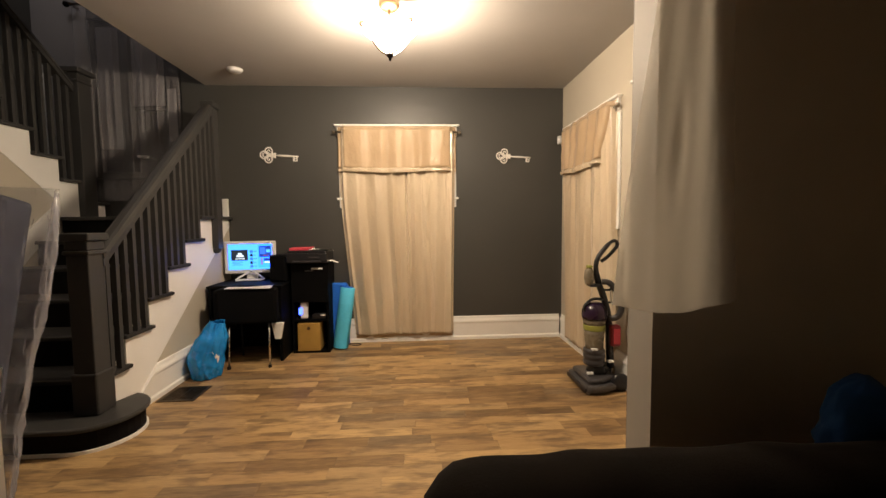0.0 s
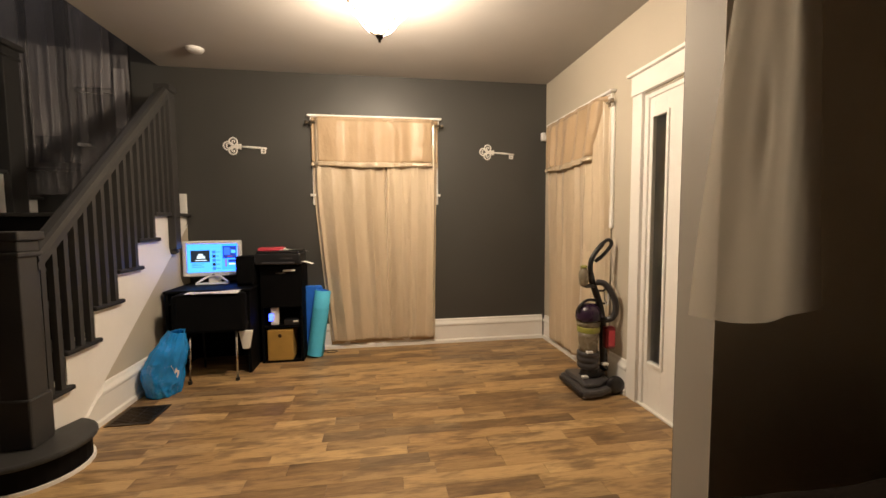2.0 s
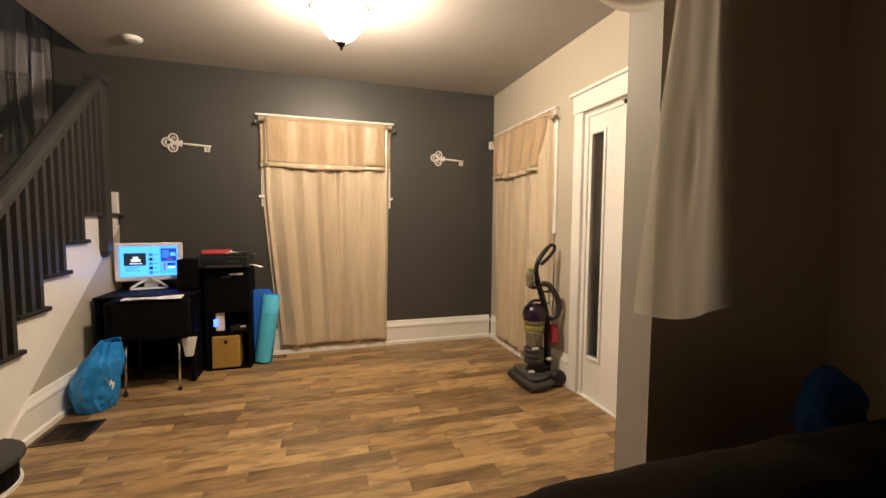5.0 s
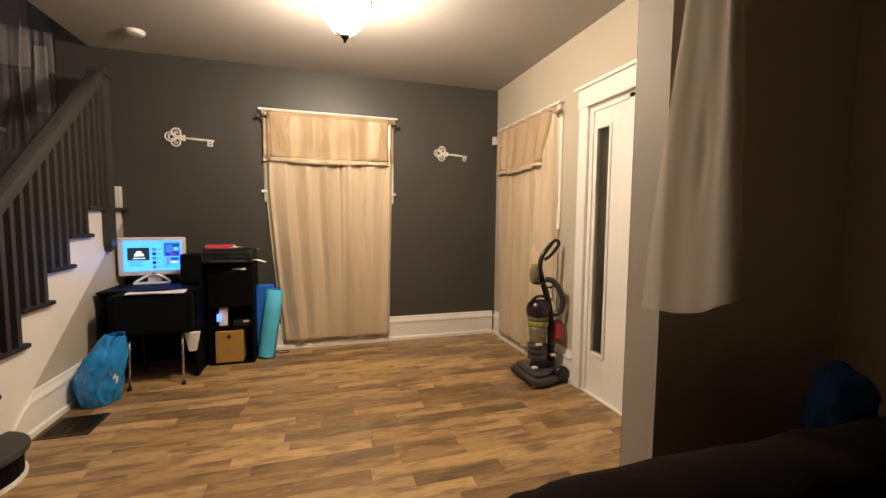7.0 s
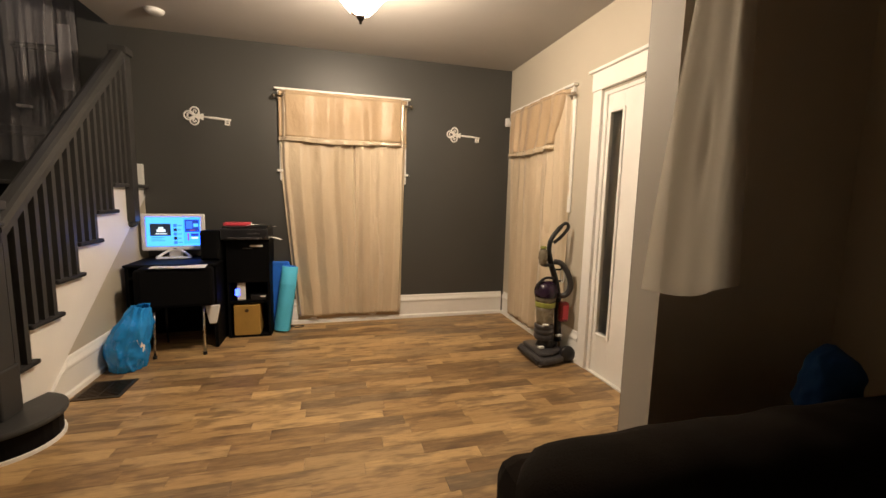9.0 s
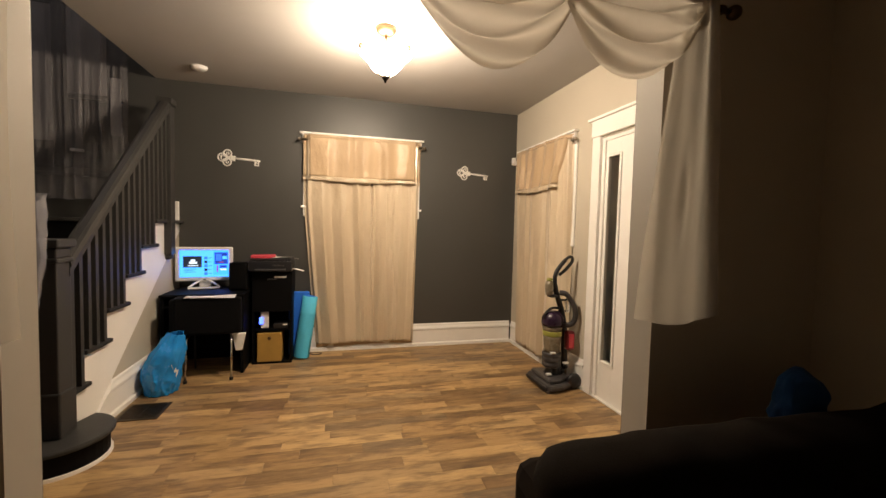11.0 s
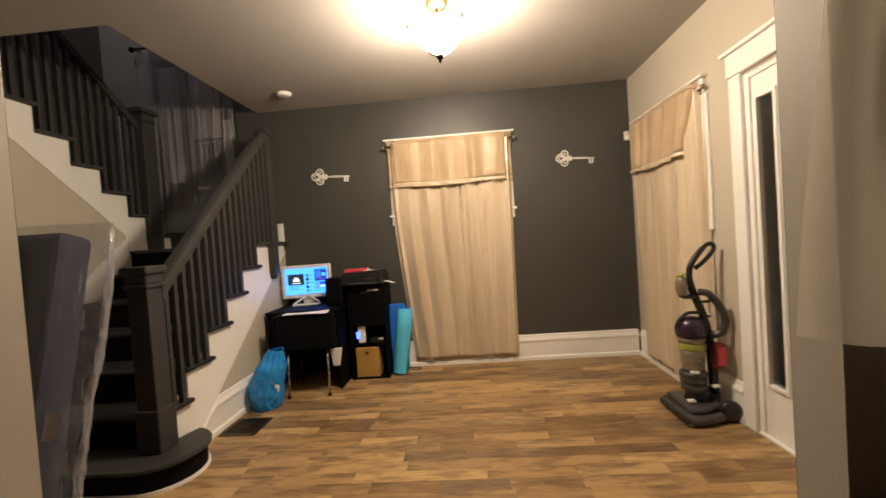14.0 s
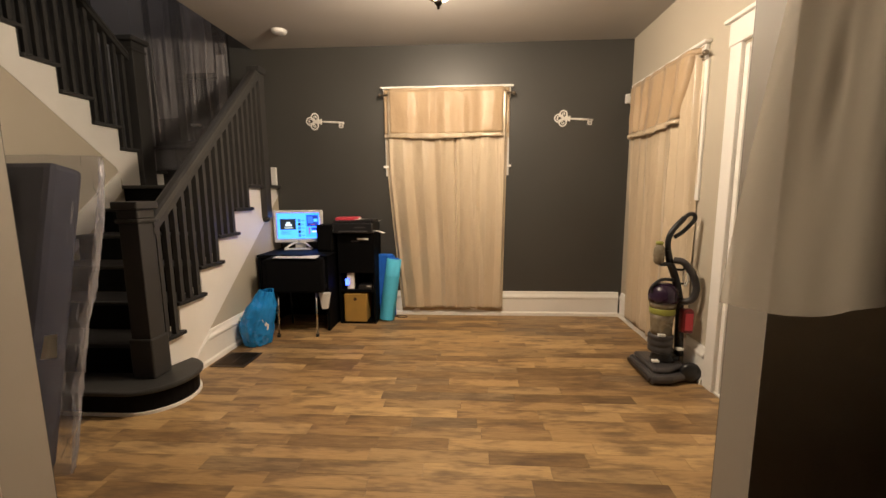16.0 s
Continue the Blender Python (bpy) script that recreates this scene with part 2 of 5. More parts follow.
def prism(points, axis, a, b):
    """An outline, given in the two other axes, drawn out along axis from a to b."""
    bm = bmesh.new()
    def at(p, v):
        return {"x": (v, p[0], p[1]), "y": (p[0], v, p[1]), "z": (p[0], p[1], v)}[axis]
    lo, hi = [bm.verts.new(at(p, a)) for p in points], [bm.verts.new(at(p, b)) for p in points]
    n = len(points)
    bm.faces.new(lo), bm.faces.new(hi[::-1])
    for i in range(n):
        bm.faces.new((lo[i], lo[(i + 1) % n], hi[(i + 1) % n], hi[i]))
    return bm


def lathe(profile, steps=28, centre=(0, 0), bm=None):
    """Rings of (radius, z) turned about an upright axis, closed at the ends."""
    bm = bm or bmesh.new()
    rings = []
    for r, z in profile:
        rings.append([bm.verts.new((centre[0] + r * math.cos(2 * math.pi * k / steps), centre[1] + r * math.sin(2 * math.pi * k / steps), z)) for k in range(steps)])
    for a, b in zip(rings, rings[1:]):
        for k in range(steps):
            bm.faces.new((a[k], a[(k + 1) % steps], b[(k + 1) % steps], b[k]))
    bm.faces.new(rings[0][::-1]), bm.faces.new(rings[-1])
    return bm


def tube(points, radius, sides=8, bm=None, closed=False):
    """A round bar along the points; radius may be one number or one for each point."""
    bm = bm or bmesh.new()
    pts = [Vector(p) for p in points]
    n = len(pts)
    rad = radius if isinstance(radius, (list, tuple)) else [radius] * n
    rings, side = [], None
    for i, p in enumerate(pts):
        d = (pts[(i + 1) % n] - pts[i - 1]) if closed else (pts[min(i + 1, n - 1)] - pts[max(i - 1, 0)])
        d.normalize()
        if side is None:
            side = d.orthogonal().normalized()
        side = (side - d * side.dot(d)).normalized()
        up = d.cross(side)
        rings.append([bm.verts.new(p + rad[i] * (math.cos(2 * math.pi * k / sides) * side + math.sin(2 * math.pi * k / sides) * up)) for k in range(sides)])
    for a, b in list(zip(rings, rings[1:])) + ([(rings[-1], rings[0])] if closed else []):
        for k in range(sides):
            bm.faces.new((a[k], a[(k + 1) % sides], b[(k + 1) % sides], b[k]))
    if not closed:
        bm.faces.new(rings[0][::-1]), bm.faces.new(rings[-1])
    return bm


def smooth_path(points, steps=6):
    """Points along a Catmull-Rom curve through the given ones."""
    p = [Vector(q) for q in points]
    p = [2 * p[0] - p[1], *p, 2 * p[-1] - p[-2]]
    out = []
    for i in range(1, len(p) - 2):
        for k in range(steps):
            t = k / steps
            out.append(0.5 * (2 * p[i] + (p[i + 1] - p[i - 1]) * t + (2 * p[i - 1] - 5 * p[i] + 4 * p[i + 1] - p[i + 2]) * t * t + (3 * p[i] - p[i - 1] - 3 * p[i + 1] + p[i + 2]) * t ** 3))
    return out + [p[-2]]


def grid(nu, nv, at, thick=0.0):
    """A sheet of nu by nv cells, each corner from at(u, v) with u and v from 0 to 1."""
    bm = bmesh.new()
    vs = [[bm.verts.new(at(i / nu, j / nv)) for i in range(nu + 1)] for j in range(nv + 1)]
    for j in range(nv):
        for i in range(nu):
            bm.faces.new((vs[j][i], vs[j][i + 1], vs[j + 1][i + 1], vs[j + 1][i]))
    return bm


def cloth(name, bm, material, parent, label="", thick=0.003):
    ob = part(name, bm, material, parent, label, smooth=True)
    mod = ob.modifiers.new("cloth", "SOLIDIFY")
    mod.thickness, mod.offset = thick, 0.0
    return ob


# ---- the room ----
XR, YB, ZC = 1.75, 4.70, 2.65          # right wall, back wall, ceiling
XS, XL = -1.72, -2.88                  # open side of the stairs, wall below the upper flight
OPL, OPR, OY0, OY1 = -1.105, 0.905, 1.573, 1.713   # wide opening between the two rooms

# back wall with a window opening
bm = boxes((XS - 0.06, -0.50, YB, YB + 0.16, 0, ZC), (0.50, XR + 0.16, YB, YB + 0.16, 0, ZC), (-0.50, 0.50, YB, YB + 0.16, 0, 1.55), (-0.50, 0.50, YB, YB + 0.16, 2.13, ZC))
structure(part("wall_north", bm, M_CHAR), "charcoal painted wall behind the curtained window", "wall")
# right wall with window and door openings
D0, D1 = 1.78, 3.10                    # door opening along y
bm = boxes((XR, XR + 0.16, 4.44, YB, 0, ZC), (XR, XR + 0.16, D1, 3.60, 0, ZC), (XR, XR + 0.16, 3.60, 4.44, 0, 1.22), (XR, XR + 0.16, 3.60, 4.44, 2.06, ZC),
           (XR, XR + 0.16, D0, D1, 2.06, ZC), (XR, XR + 0.16, OY1, D0, 0, ZC))
structure(part("wall_east", bm, M_GREIGE), "greige painted wall with the front door", "wall")
# dividing wall with the wide opening: near side lightened, greige within toned down as shade
HEAD = 2.36
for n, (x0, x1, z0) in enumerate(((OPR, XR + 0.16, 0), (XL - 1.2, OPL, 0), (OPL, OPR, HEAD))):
    structure(part(f"wall_divider_{n + 1}", boxes((x0, x1, OY0 + 0.002, OY1, z0, ZC)), M_REVEAL), "greige wall round the wide opening between the rooms, toned down as shade", "wall")
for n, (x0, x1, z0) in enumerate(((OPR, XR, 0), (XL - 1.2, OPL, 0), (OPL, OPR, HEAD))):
    structure(part(f"wall_divider_near_side_{n + 1}", boxes((x0, x1, OY0, OY0 + 0.002, z0, ZC)), M_TAUPE_LIFTED), "taupe near side of the dividing wall, lightened for missing light", "wall")
# thin charcoal skins, out of view, added to keep bounced light off the stairs
for n, (x0, x1) in enumerate(((OPR, XR), (XL, OPL))):
    structure(part(f"wall_divider_far_side_{n + 1}", boxes((x0, x1, OY1, OY1 + 0.002, 0, ZC)), M_CHAR), "unseen far side of the dividing wall, dark skin to cut bounce", "wall")
# the near room
YS = -2.4
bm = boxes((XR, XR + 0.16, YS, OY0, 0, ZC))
structure(part("wall_east_near", bm, M_TAUPE_LIFTED), "taupe wall of the dark near room, lightened for missing light", "wall")
# two walls out of view, kept greige so they reflect light into the room
bm = boxes((XL - 1.2, XR + 0.16, YS - 0.16, YS, 0, ZC))
structure(part("wall_south", bm, M_GREIGE), "unseen wall of the dark near room, pale greige for bounce", "wall")
bm = boxes((XL - 1.36, XL - 1.2, YS - 0.16, 3.0, 0, ZC))
structure(part("wall_west_near", bm, M_GREIGE), "unseen wall of the dark near room, pale greige for bounce", "wall")

# ceiling with the stairwell cut out
WX0, WY0, WZ = -1.905, 2.985, 4.9
bm = boxes((WX0, XR + 0.16, YS - 0.16, YB, ZC, ZC + 0.22), (XL - 1.36, WX0, YS - 0.16, WY0, ZC, ZC + 0.22))
structure(part("ceiling", bm, M_CEIL), "stippled warm white ceiling", "ceiling")

# stairwell shell: the back wall runs on past the stairs, with a window over the landing
XW = -3.50
W3 = (-2.99, -2.13, 1.74, 3.26)        # the landing window: x from, to, z from, to
bm = boxes((XS - 0.0605, W3[1], YB, YB + 0.16, ZC, WZ), (W3[1], XS - 0.0605, YB, YB + 0.16, 0, ZC), (W3[0], W3[1], YB, YB + 0.16, 0, W3[2]), (W3[0], W3[1], YB, YB + 0.16, W3[3], WZ))
structure(part("stairwell_wall_north", bm, M_CHAR), "charcoal wall behind the stair landing", "wall")
bm = boxes((XW - 0.15, XW, 2.0, YB, 1.0, WZ))
structure(part("stairwell_wall_corner", boxes((XW - 0.15, W3[0], YB, YB + 0.16, 0, WZ)), M_CHAR_LIT), "charcoal wall at the corner of the landing, lightened as if lit", "wall")
structure(part("stairwell_wall_west", bm, M_CHAR), "charcoal wall beside the upper flight of stairs", "wall")
bm = boxes((WX0 - 0.001, WX0 + 0.15, WY0, YB, ZC + 0.222, WZ), (XW, WX0, WY0 - 0.15, WY0, ZC + 0.222, WZ))
structure(part("stairwell_wall", bm, M_GREIGE), "greige wall of the upper stairwell", "wall")
bm = boxes((XW - 0.15, -1.6, WY0 - 0.2, YB + 0.16, WZ, WZ + 0.1))
structure(part("stairwell_ceiling", bm, M_CEIL), "ceiling over the stairwell", "ceiling")

# ---- stairs ----
RISE, RUN = 0.1972, 0.2475
Y2 = 2.865                              # nosing of the second tread
staircase = thing("staircase", "charcoal painted wooden staircase with white stringers", "staircase")


def tread_z(k):
    return 0.152 + RISE * (k - 1)


def nose_y(k):
    return Y2 + RUN * (k - 2)


LAND_Z, LAND_Y = tread_z(7), nose_y(7)
# bullnose first step
def bull(r, y_front, x_left):
    pts = [(x_left, y_front)]
    c = (-1.74, y_front + r)
    for k in range(0, 15):
        a = -math.pi / 2 + math.pi * k / 14 * 0.92
        pts.append((c[0] + r * math.cos(a), c[1] + r * math.sin(a)))
    pts += [(XS - 0.03, 2.93), (x_left, 2.93)]
    return pts


part("bottom_riser", prism(bull(0.235, 2.672, XL + 0.004), "z", 0, 0.125), M_RISER, staircase, "black rounded bottom step")
part("bottom_tread", prism(bull(0.262, 2.645, XL + 0.004), "z", 0.125, 0.152), M_STAIR, staircase, bevel=0.01)
part("shoe_moulding", prism(bull(0.247, 2.660, XL + 0.004), "z", 0, 0.018), M_WHITE, staircase, "white strip round the bottom step")
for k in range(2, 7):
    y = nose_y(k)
    part("riser", boxes((XL + 0.004, XS - 0.022, y + 0.03, y + 0.05, tread_z(k - 1), tread_z(k) - 0.028)), M_RISER, staircase)
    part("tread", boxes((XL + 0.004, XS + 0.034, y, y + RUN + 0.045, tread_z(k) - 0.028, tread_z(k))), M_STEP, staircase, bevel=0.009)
part("riser", boxes((XL + 0.004, XS - 0.022, LAND_Y + 0.03, LAND_Y + 0.05, tread_z(6), LAND_Z - 0.03)), M_RISER, staircase)
part("landing", boxes((XW + 0.004, XS + 0.034, LAND_Y, YB - 0.004, LAND_Z - 0.03, LAND_Z)), M_STAIR, staircase, bevel=0.006)
# white stepped stringer on the open side, greige wall below it
prof = [(nose_y(2) + 0.03, 0.0)]
for k in range(2, 8):
    prof.append((nose_y(k) + 0.03, tread_z(k) - 0.029))
    if k < 7:
        prof.append((nose_y(k + 1) + 0.03, tread_z(k) - 0.029))
prof += [(YB - 0.004, LAND_Z - 0.03), (YB - 0.004, 1.235), (3.12, 0.0)]
part("stringer", prism(prof, "x", XS - 0.021, XS), M_WHITE, staircase, "white stepped stringer")
bm = prism([(2.90, 0.0), (YB - 0.004, 0.0), (YB - 0.004, LAND_Z - 0.05), (LAND_Y + 0.05, LAND_Z - 0.10), (3.0, 0.25), (2.90, 0.10)], "x", XS - 0.10, XS - 0.006)
structure(part("stair_wall", bm, M_GREIGE), "greige wall below the open side of the stairs", "wall")

# upper flight, coming back over the wall
U5Y, U5Z, URUN, URISE = 4.418, 1.672, 0.248, 0.187


def up_nose(k):
    return U5Y - URUN * k, U5Z + URISE * k


for k in range(-1, 8):
    y, z = up_nose(k)
    part("tread", boxes((XW + 0.004, XL + 0.035, y - URUN - 0.03, y, z - 0.028, z)), M_STAIR, staircase, bevel=0.008)
    part("riser", boxes((XW + 0.004, XL - 0.022, y - 0.05, y - 0.03, z - URISE, z - 0.028)), M_RISER, staircase)
low = URISE / URUN
prof = [(up_nose(-1)[0] - 0.03, LAND_Z)]
for k in range(-1, 8):
    y, z = up_nose(k)
    prof += [(y - 0.03, z - 0.029), (y - URUN - 0.03, z - 0.029)]
y_l = prof[-1][0]
prof += [(y_l, U5Z - 0.42 + low * (U5Y - y_l)), (4.084, 1.490), (4.13, LAND_Z + 0.05), (4.13, LAND_Z)]
part("upper_stringer", prism(prof, "x", XL - 0.02, XL), M_WHITE, staircase, "white stepped stringer of the upper flight")
prof = [(OY1, 0), (YB - 0.003, 0), (YB - 0.003, LAND_Z - 0.04), (4.30, LAND_Z - 0.04), (4.20, U5Z - 0.28 + low * (U5Y - 4.20)), (2.98, U5Z - 0.28 + low * (U5Y - 2.98)), (2.98, ZC - 0.002), (OY1, ZC - 0.002)]
structure(part("wall_west", prism(prof, "x", XL - 0.14, XL - 0.006), M_GREIGE), "greige wall below the upper flight of stairs", "wall")
# sloping skirt board of the lower flight on that wall
part("skirt_board", prism([(2.9, 0.15), (LAND_Y, LAND_Z - 0.05), (LAND_Y, LAND_Z + 0.12), (2.9, 0.50)], "x", XL - 0.004, XL + 0.012), M_WHITE, staircase)

# newel posts
def newel(x, y, z0, z1, w, cap=0.03):
    post = part("newel_post", boxes((x - w / 2, x + w / 2, y - w / 2, y + w / 2, z0, z1 - 0.10)), M_STAIR, staircase, bevel=0.006)
    e = w / 2
    bm = boxes((x - e - 0.012, x + e + 0.012, y - e - 0.012, y + e + 0.012, z1 - 0.125, z1 - 0.10), (x - e - 0.004, x + e + 0.004, y - e - 0.004, y + e + 0.004, z1 - 0.10, z1 - 0.045),
               (x - e - cap, x + e + cap, y - e - cap, y + e + cap, z1 - 0.045, z1))
    part("newel_cap", bm, M_STAIR, staircase, bevel=0.008)
    return post


newel(-1.735, 2.888, 0.152, 1.215, 0.122, 0.020)
part("newel_plinth", boxes((-1.735 - 0.072, -1.735 + 0.072, 2.888 - 0.072, 2.888 + 0.072, 0.153, 0.40)), M_STAIR, staircase, bevel=0.010)
newel(XL - 0.02, 4.405, LAND_Z, 2.675, 0.15)
bm = boxes((XS - 0.035, XS + 0.055, 4.33, 4.43, 1.03, 2.33), (XS - 0.05, XS + 0.07, 4.315, 4.445, 2.33, 2.385))
lathe([(0.02, 0.985), (0.04, 1.0), (0.045, 1.029)], 12, (XS + 0.01, 4.38), bm)
part("newel_post", bm, M_STAIR, staircase, bevel=0.006)

# hand rails: a shaped section drawn along the slope
def rail(x, y0, z0, y1, z1, w=0.07, h=0.085):
    sec = [(-w / 2, 0), (w / 2, 0), (w / 2, h * 0.45), (w / 2 + 0.008, h * 0.55), (w / 2, h * 0.9), (w / 4, h), (-w / 4, h), (-w / 2, h * 0.9), (-w / 2 - 0.008, h * 0.55), (-w / 2, h * 0.45)]
    bm = bmesh.new()
    a, b = [bm.verts.new((x + s, y0, z0 + t)) for s, t in sec], [bm.verts.new((x + s, y1, z1 + t)) for s, t in sec]
    n = len(sec)
    bm.faces.new(a[::-1]), bm.faces.new(b)
    for i in range(n):
        bm.faces.new((a[i], a[(i + 1) % n], b[(i + 1) % n], b[i]))
    return part("handrail", bm, M_STAIR, staircase)


XB = XS + 0.012
RAIL_SL = 0.90                          # the rail climbs a little steeper than the treads


def rail_z(y):
    return 1.082 + RAIL_SL * (y - 3.015)


rail(XB, 2.935, rail_z(2.935), 4.34, rail_z(4.34), w=0.075, h=0.10)
rail(XL - 0.02, 2.2, 2.46 + low * (4.33 - 2.2), 4.33, 2.46)
# balusters, three on each tread
bal = boxes((-0.016, 0.016, -0.016, 0.016, 0, 1.0))
bal_me = bpy.data.meshes.new("baluster")
bal.to_mesh(bal_me)
bal.free()
bal_me.materials.append(M_STAIR)


def baluster(x, y, z0, z1):
    ob = new("baluster", bal_me)
    ob.parent = staircase
    ob.matrix_local = Matrix.LocRotScale((x, y, z0), None, (1, 1, z1 - z0))


for k in range(2, 9):
    for j in range(3):
        y = nose_y(k) + 0.045 + RUN * j / 3
        if y > 2.98 and y < 4.32:
            baluster(XB, y, tread_z(min(k, 7)), rail_z(y) + 0.005)
for k in range(0, 8):
    y0, z = up_nose(k)
    for j in range(3):
        y = y0 - 0.05 - URUN * j / 3
        if y < 4.30:
            baluster(XL - 0.02, y, z, 2.465 + low * (4.33 - y))

# ---- baseboards ----
def baseboard(name, a, b, axis, wall, inward):
    """A tall board with a stepped cap and a shoe, along a wall from a to b."""
    sec = [(0, 0), (0.03, 0), (0.03, 0.03), (0.018, 0.042), (0.018, 0.175), (0.026, 0.185), (0.026, 0.20), (0.014, 0.225), (0.010, 0.245), (0, 0.25)]
    pts = [(wall + inward * d, z) for d, z in sec]
    return structure(part(name, prism(pts, axis, a, b), M_WHITE), "tall white baseboard", "baseboard")


baseboard("baseboard", -1.72, XR - 0.031, "x", YB - 0.001, -1)
baseboard("baseboard", 3.205, YB - 0.031, "y", XR - 0.001, -1)
board = baseboard("baseboard", 3.12, YB - 0.031, "y", XS - 0.004, 1)
for v in board.data.vertices:            # its end is cut along the slope of the stringer
    if v.co.y < 3.2:
        v.co.y = 3.125 + v.co.z * 1.276
baseboard("baseboard", OY1 + 0.011, 2.6, "y", XL - 0.005, 1)

# ---- floor of laminate boards ----
structure(part("floor", boxes((XL - 1.3, XR + 0.10, YS, 4.9, -0.08, -0.006)), M_GAP), "brown laminate floor in staggered boards", "floor")
floor_ob = bpy.data.objects["floor"]

# ---- ceiling light ----
lamp = thing("ceiling_light", "lit frosted glass bowl ceiling light with bronze straps", "ceiling light", (LAMP[0], LAMP[1], 0))
part("canopy", lathe([(0.005, 2.60), (0.05, 2.605), (0.068, 2.625), (0.072, 2.649)], 24), M_BRONZE, lamp, smooth=True)
part("stem", lathe([(0.009, 2.515), (0.009, 2.602)], 12), M_BRONZE, lamp)
part("socket", lathe([(0.010, 2.508), (0.020, 2.514), (0.020, 2.535), (0.010, 2.540)], 12), M_BRONZE, lamp)
bowl_prof = [(0.014, 2.332), (0.040, 2.340), (0.070, 2.360), (0.098, 2.390), (0.124, 2.426), (0.148, 2.456), (0.176, 2.478), (0.173, 2.482), (0.143, 2.462), (0.118, 2.432), (0.092, 2.396), (0.064, 2.367), (0.014, 2.344)]
glass = part("glass_bowl", lathe(bowl_prof, 40), M_BOWL, lamp, "glowing frosted glass bowl", smooth=True)
glass.visible_shadow = False          # frosted glass: the bulb inside shines out through it
part("finial", lathe([(0.004, 2.288), (0.010, 2.293), (0.007, 2.302), (0.017, 2.312), (0.024, 2.322), (0.022, 2.332), (0.010, 2.338)], 16), M_BLACKENED, lamp, smooth=True)
for k in range(3):
    a = math.radians(200 + 120 * k)
    out = lambda r, z: (r * math.cos(a), r * math.sin(a), z)
    pts = smooth_path([out(0.02, 2.328), out(0.050, 2.336), out(0.080, 2.360), out(0.108, 2.392), out(0.134, 2.430), out(0.160, 2.462), out(0.186, 2.482), out(0.180, 2.500), out(0.158, 2.492)], 4)
    part("strap", tube(pts, 0.0065, 6), M_BRONZE, lamp, smooth=True)


# ---- smoke alarm and wall sensor ----
alarm = thing("smoke_alarm", "round white smoke alarm on the ceiling", "smoke alarm", (-1.42, 4.26, ZC))
part("base", lathe([(0.066, -0.012), (0.068, -0.001)], 24), M_WHITE_PL, alarm)
part("cover", lathe([(0.030, -0.030), (0.052, -0.027), (0.060, -0.019), (0.061, -0.012)], 24), M_WHITE_PL, alarm, smooth=True)
sensor = thing("alarm_sensor", "small white alarm sensor box on the wall", "sensor", (1.712, 4.66, 2.105))
part("case", boxes((-0.03, 0.03, -0.02, 0.025, -0.04, 0.045)), M_WHITE_PL, sensor, bevel=0.008)
part("lens_window", boxes((-0.018, 0.018, -0.024, -0.0205, -0.02, 0.01)), M_PAPER, sensor)


# ---- key ornaments ----
def key_ornament(x, z, tilt, s, label):
    key = thing("key_ornament", label, "wall ornament", (x, YB - 0.012, z), group="wall keys")
    key.matrix_world = pose(x, YB - 0.012, z, 0, tilt, 0)

    def ring(cx, cz, r, w, n=18, squash=1.0):
        return [(cx * s + r * s * math.cos(2 * math.pi * k / n), 0, cz * s + squash * r * s * math.sin(2 * math.pi * k / n)) for k in range(n)]
    bm = bmesh.new()
    for cx, cz, r in ((0.030, 0.040, 0.034), (0.030, -0.040, 0.034), (-0.014, 0.0, 0.036)):
        tube(ring(cx, cz, r, 0), 0.0072 * s, 6, bm, True)
    part("bow", bm, M_PAPER, key, smooth=True)
    bm = bmesh.new()
    for sgn in (1, -1):
        tube([(p[0], 0, sgn * p[2]) for p in smooth_path([(0.055 * s, 0, 0.004 * s), (0.030 * s, 0, 0.018 * s), (0.020 * s, 0, 0.042 * s), (0.034 * s, 0, 0.052 * s), (0.044 * s, 0, 0.040 * s), (0.034 * s, 0, 0.034 * s)], 4)], 0.005 * s, 6, bm)
        tube([(p[0], 0, sgn * p[2]) for p in smooth_path([(0.05 * s, 0, 0.003 * s), (0.018 * s, 0, 0.010 * s), (-0.012 * s, 0, 0.020 * s), (-0.028 * s, 0, 0.008 * s), (-0.016 * s, 0, 0.002 * s)], 4)], 0.005 * s, 6, bm)
    part("scroll", bm, M_PAPER, key, smooth=True)
    bm = boxes()
    for x0, r in ((0.062, 0.030), (0.078, 0.020), (0.090, 0.026)):
        box(bm, (x0 - 0.006) * s, (x0 + 0.010) * s, -0.008, 0.008, -r * s, r * s)
    part("collar", bm, M_PAPER, key, bevel=0.003)
    pts = [(0.095 * s, 0, 0), (0.15 * s, 0, 0), (0.20 * s, 0, 0), (0.25 * s, 0, 0), (0.318 * s, 0, 0)]
    part("shaft", tube(pts, [0.007 * s, 0.010 * s, 0.0115 * s, 0.009 * s, 0.008 * s], 8), M_PAPER, key, smooth=True)
    bm = boxes((0.268 * s, 0.280 * s, -0.006, 0.006, -0.048 * s, 0), (0.300 * s, 0.309 * s, -0.006, 0.006, -0.048 * s, 0), (0.280 * s, 0.300 * s, -0.006, 0.006, -0.049 * s, -0.038 * s), (0.280 * s, 0.300 * s, -0.006, 0.006, -0.026 * s, -0.016 * s))
    part("bit", bm, M_PAPER, key)


key_ornament(-1.333, 1.957, 3.0, 1.03, "cream ornamental key hung level on the charcoal wall")
key_ornament(1.088, 1.947, 3.6, 0.98, "cream ornamental key hung on the charcoal wall")


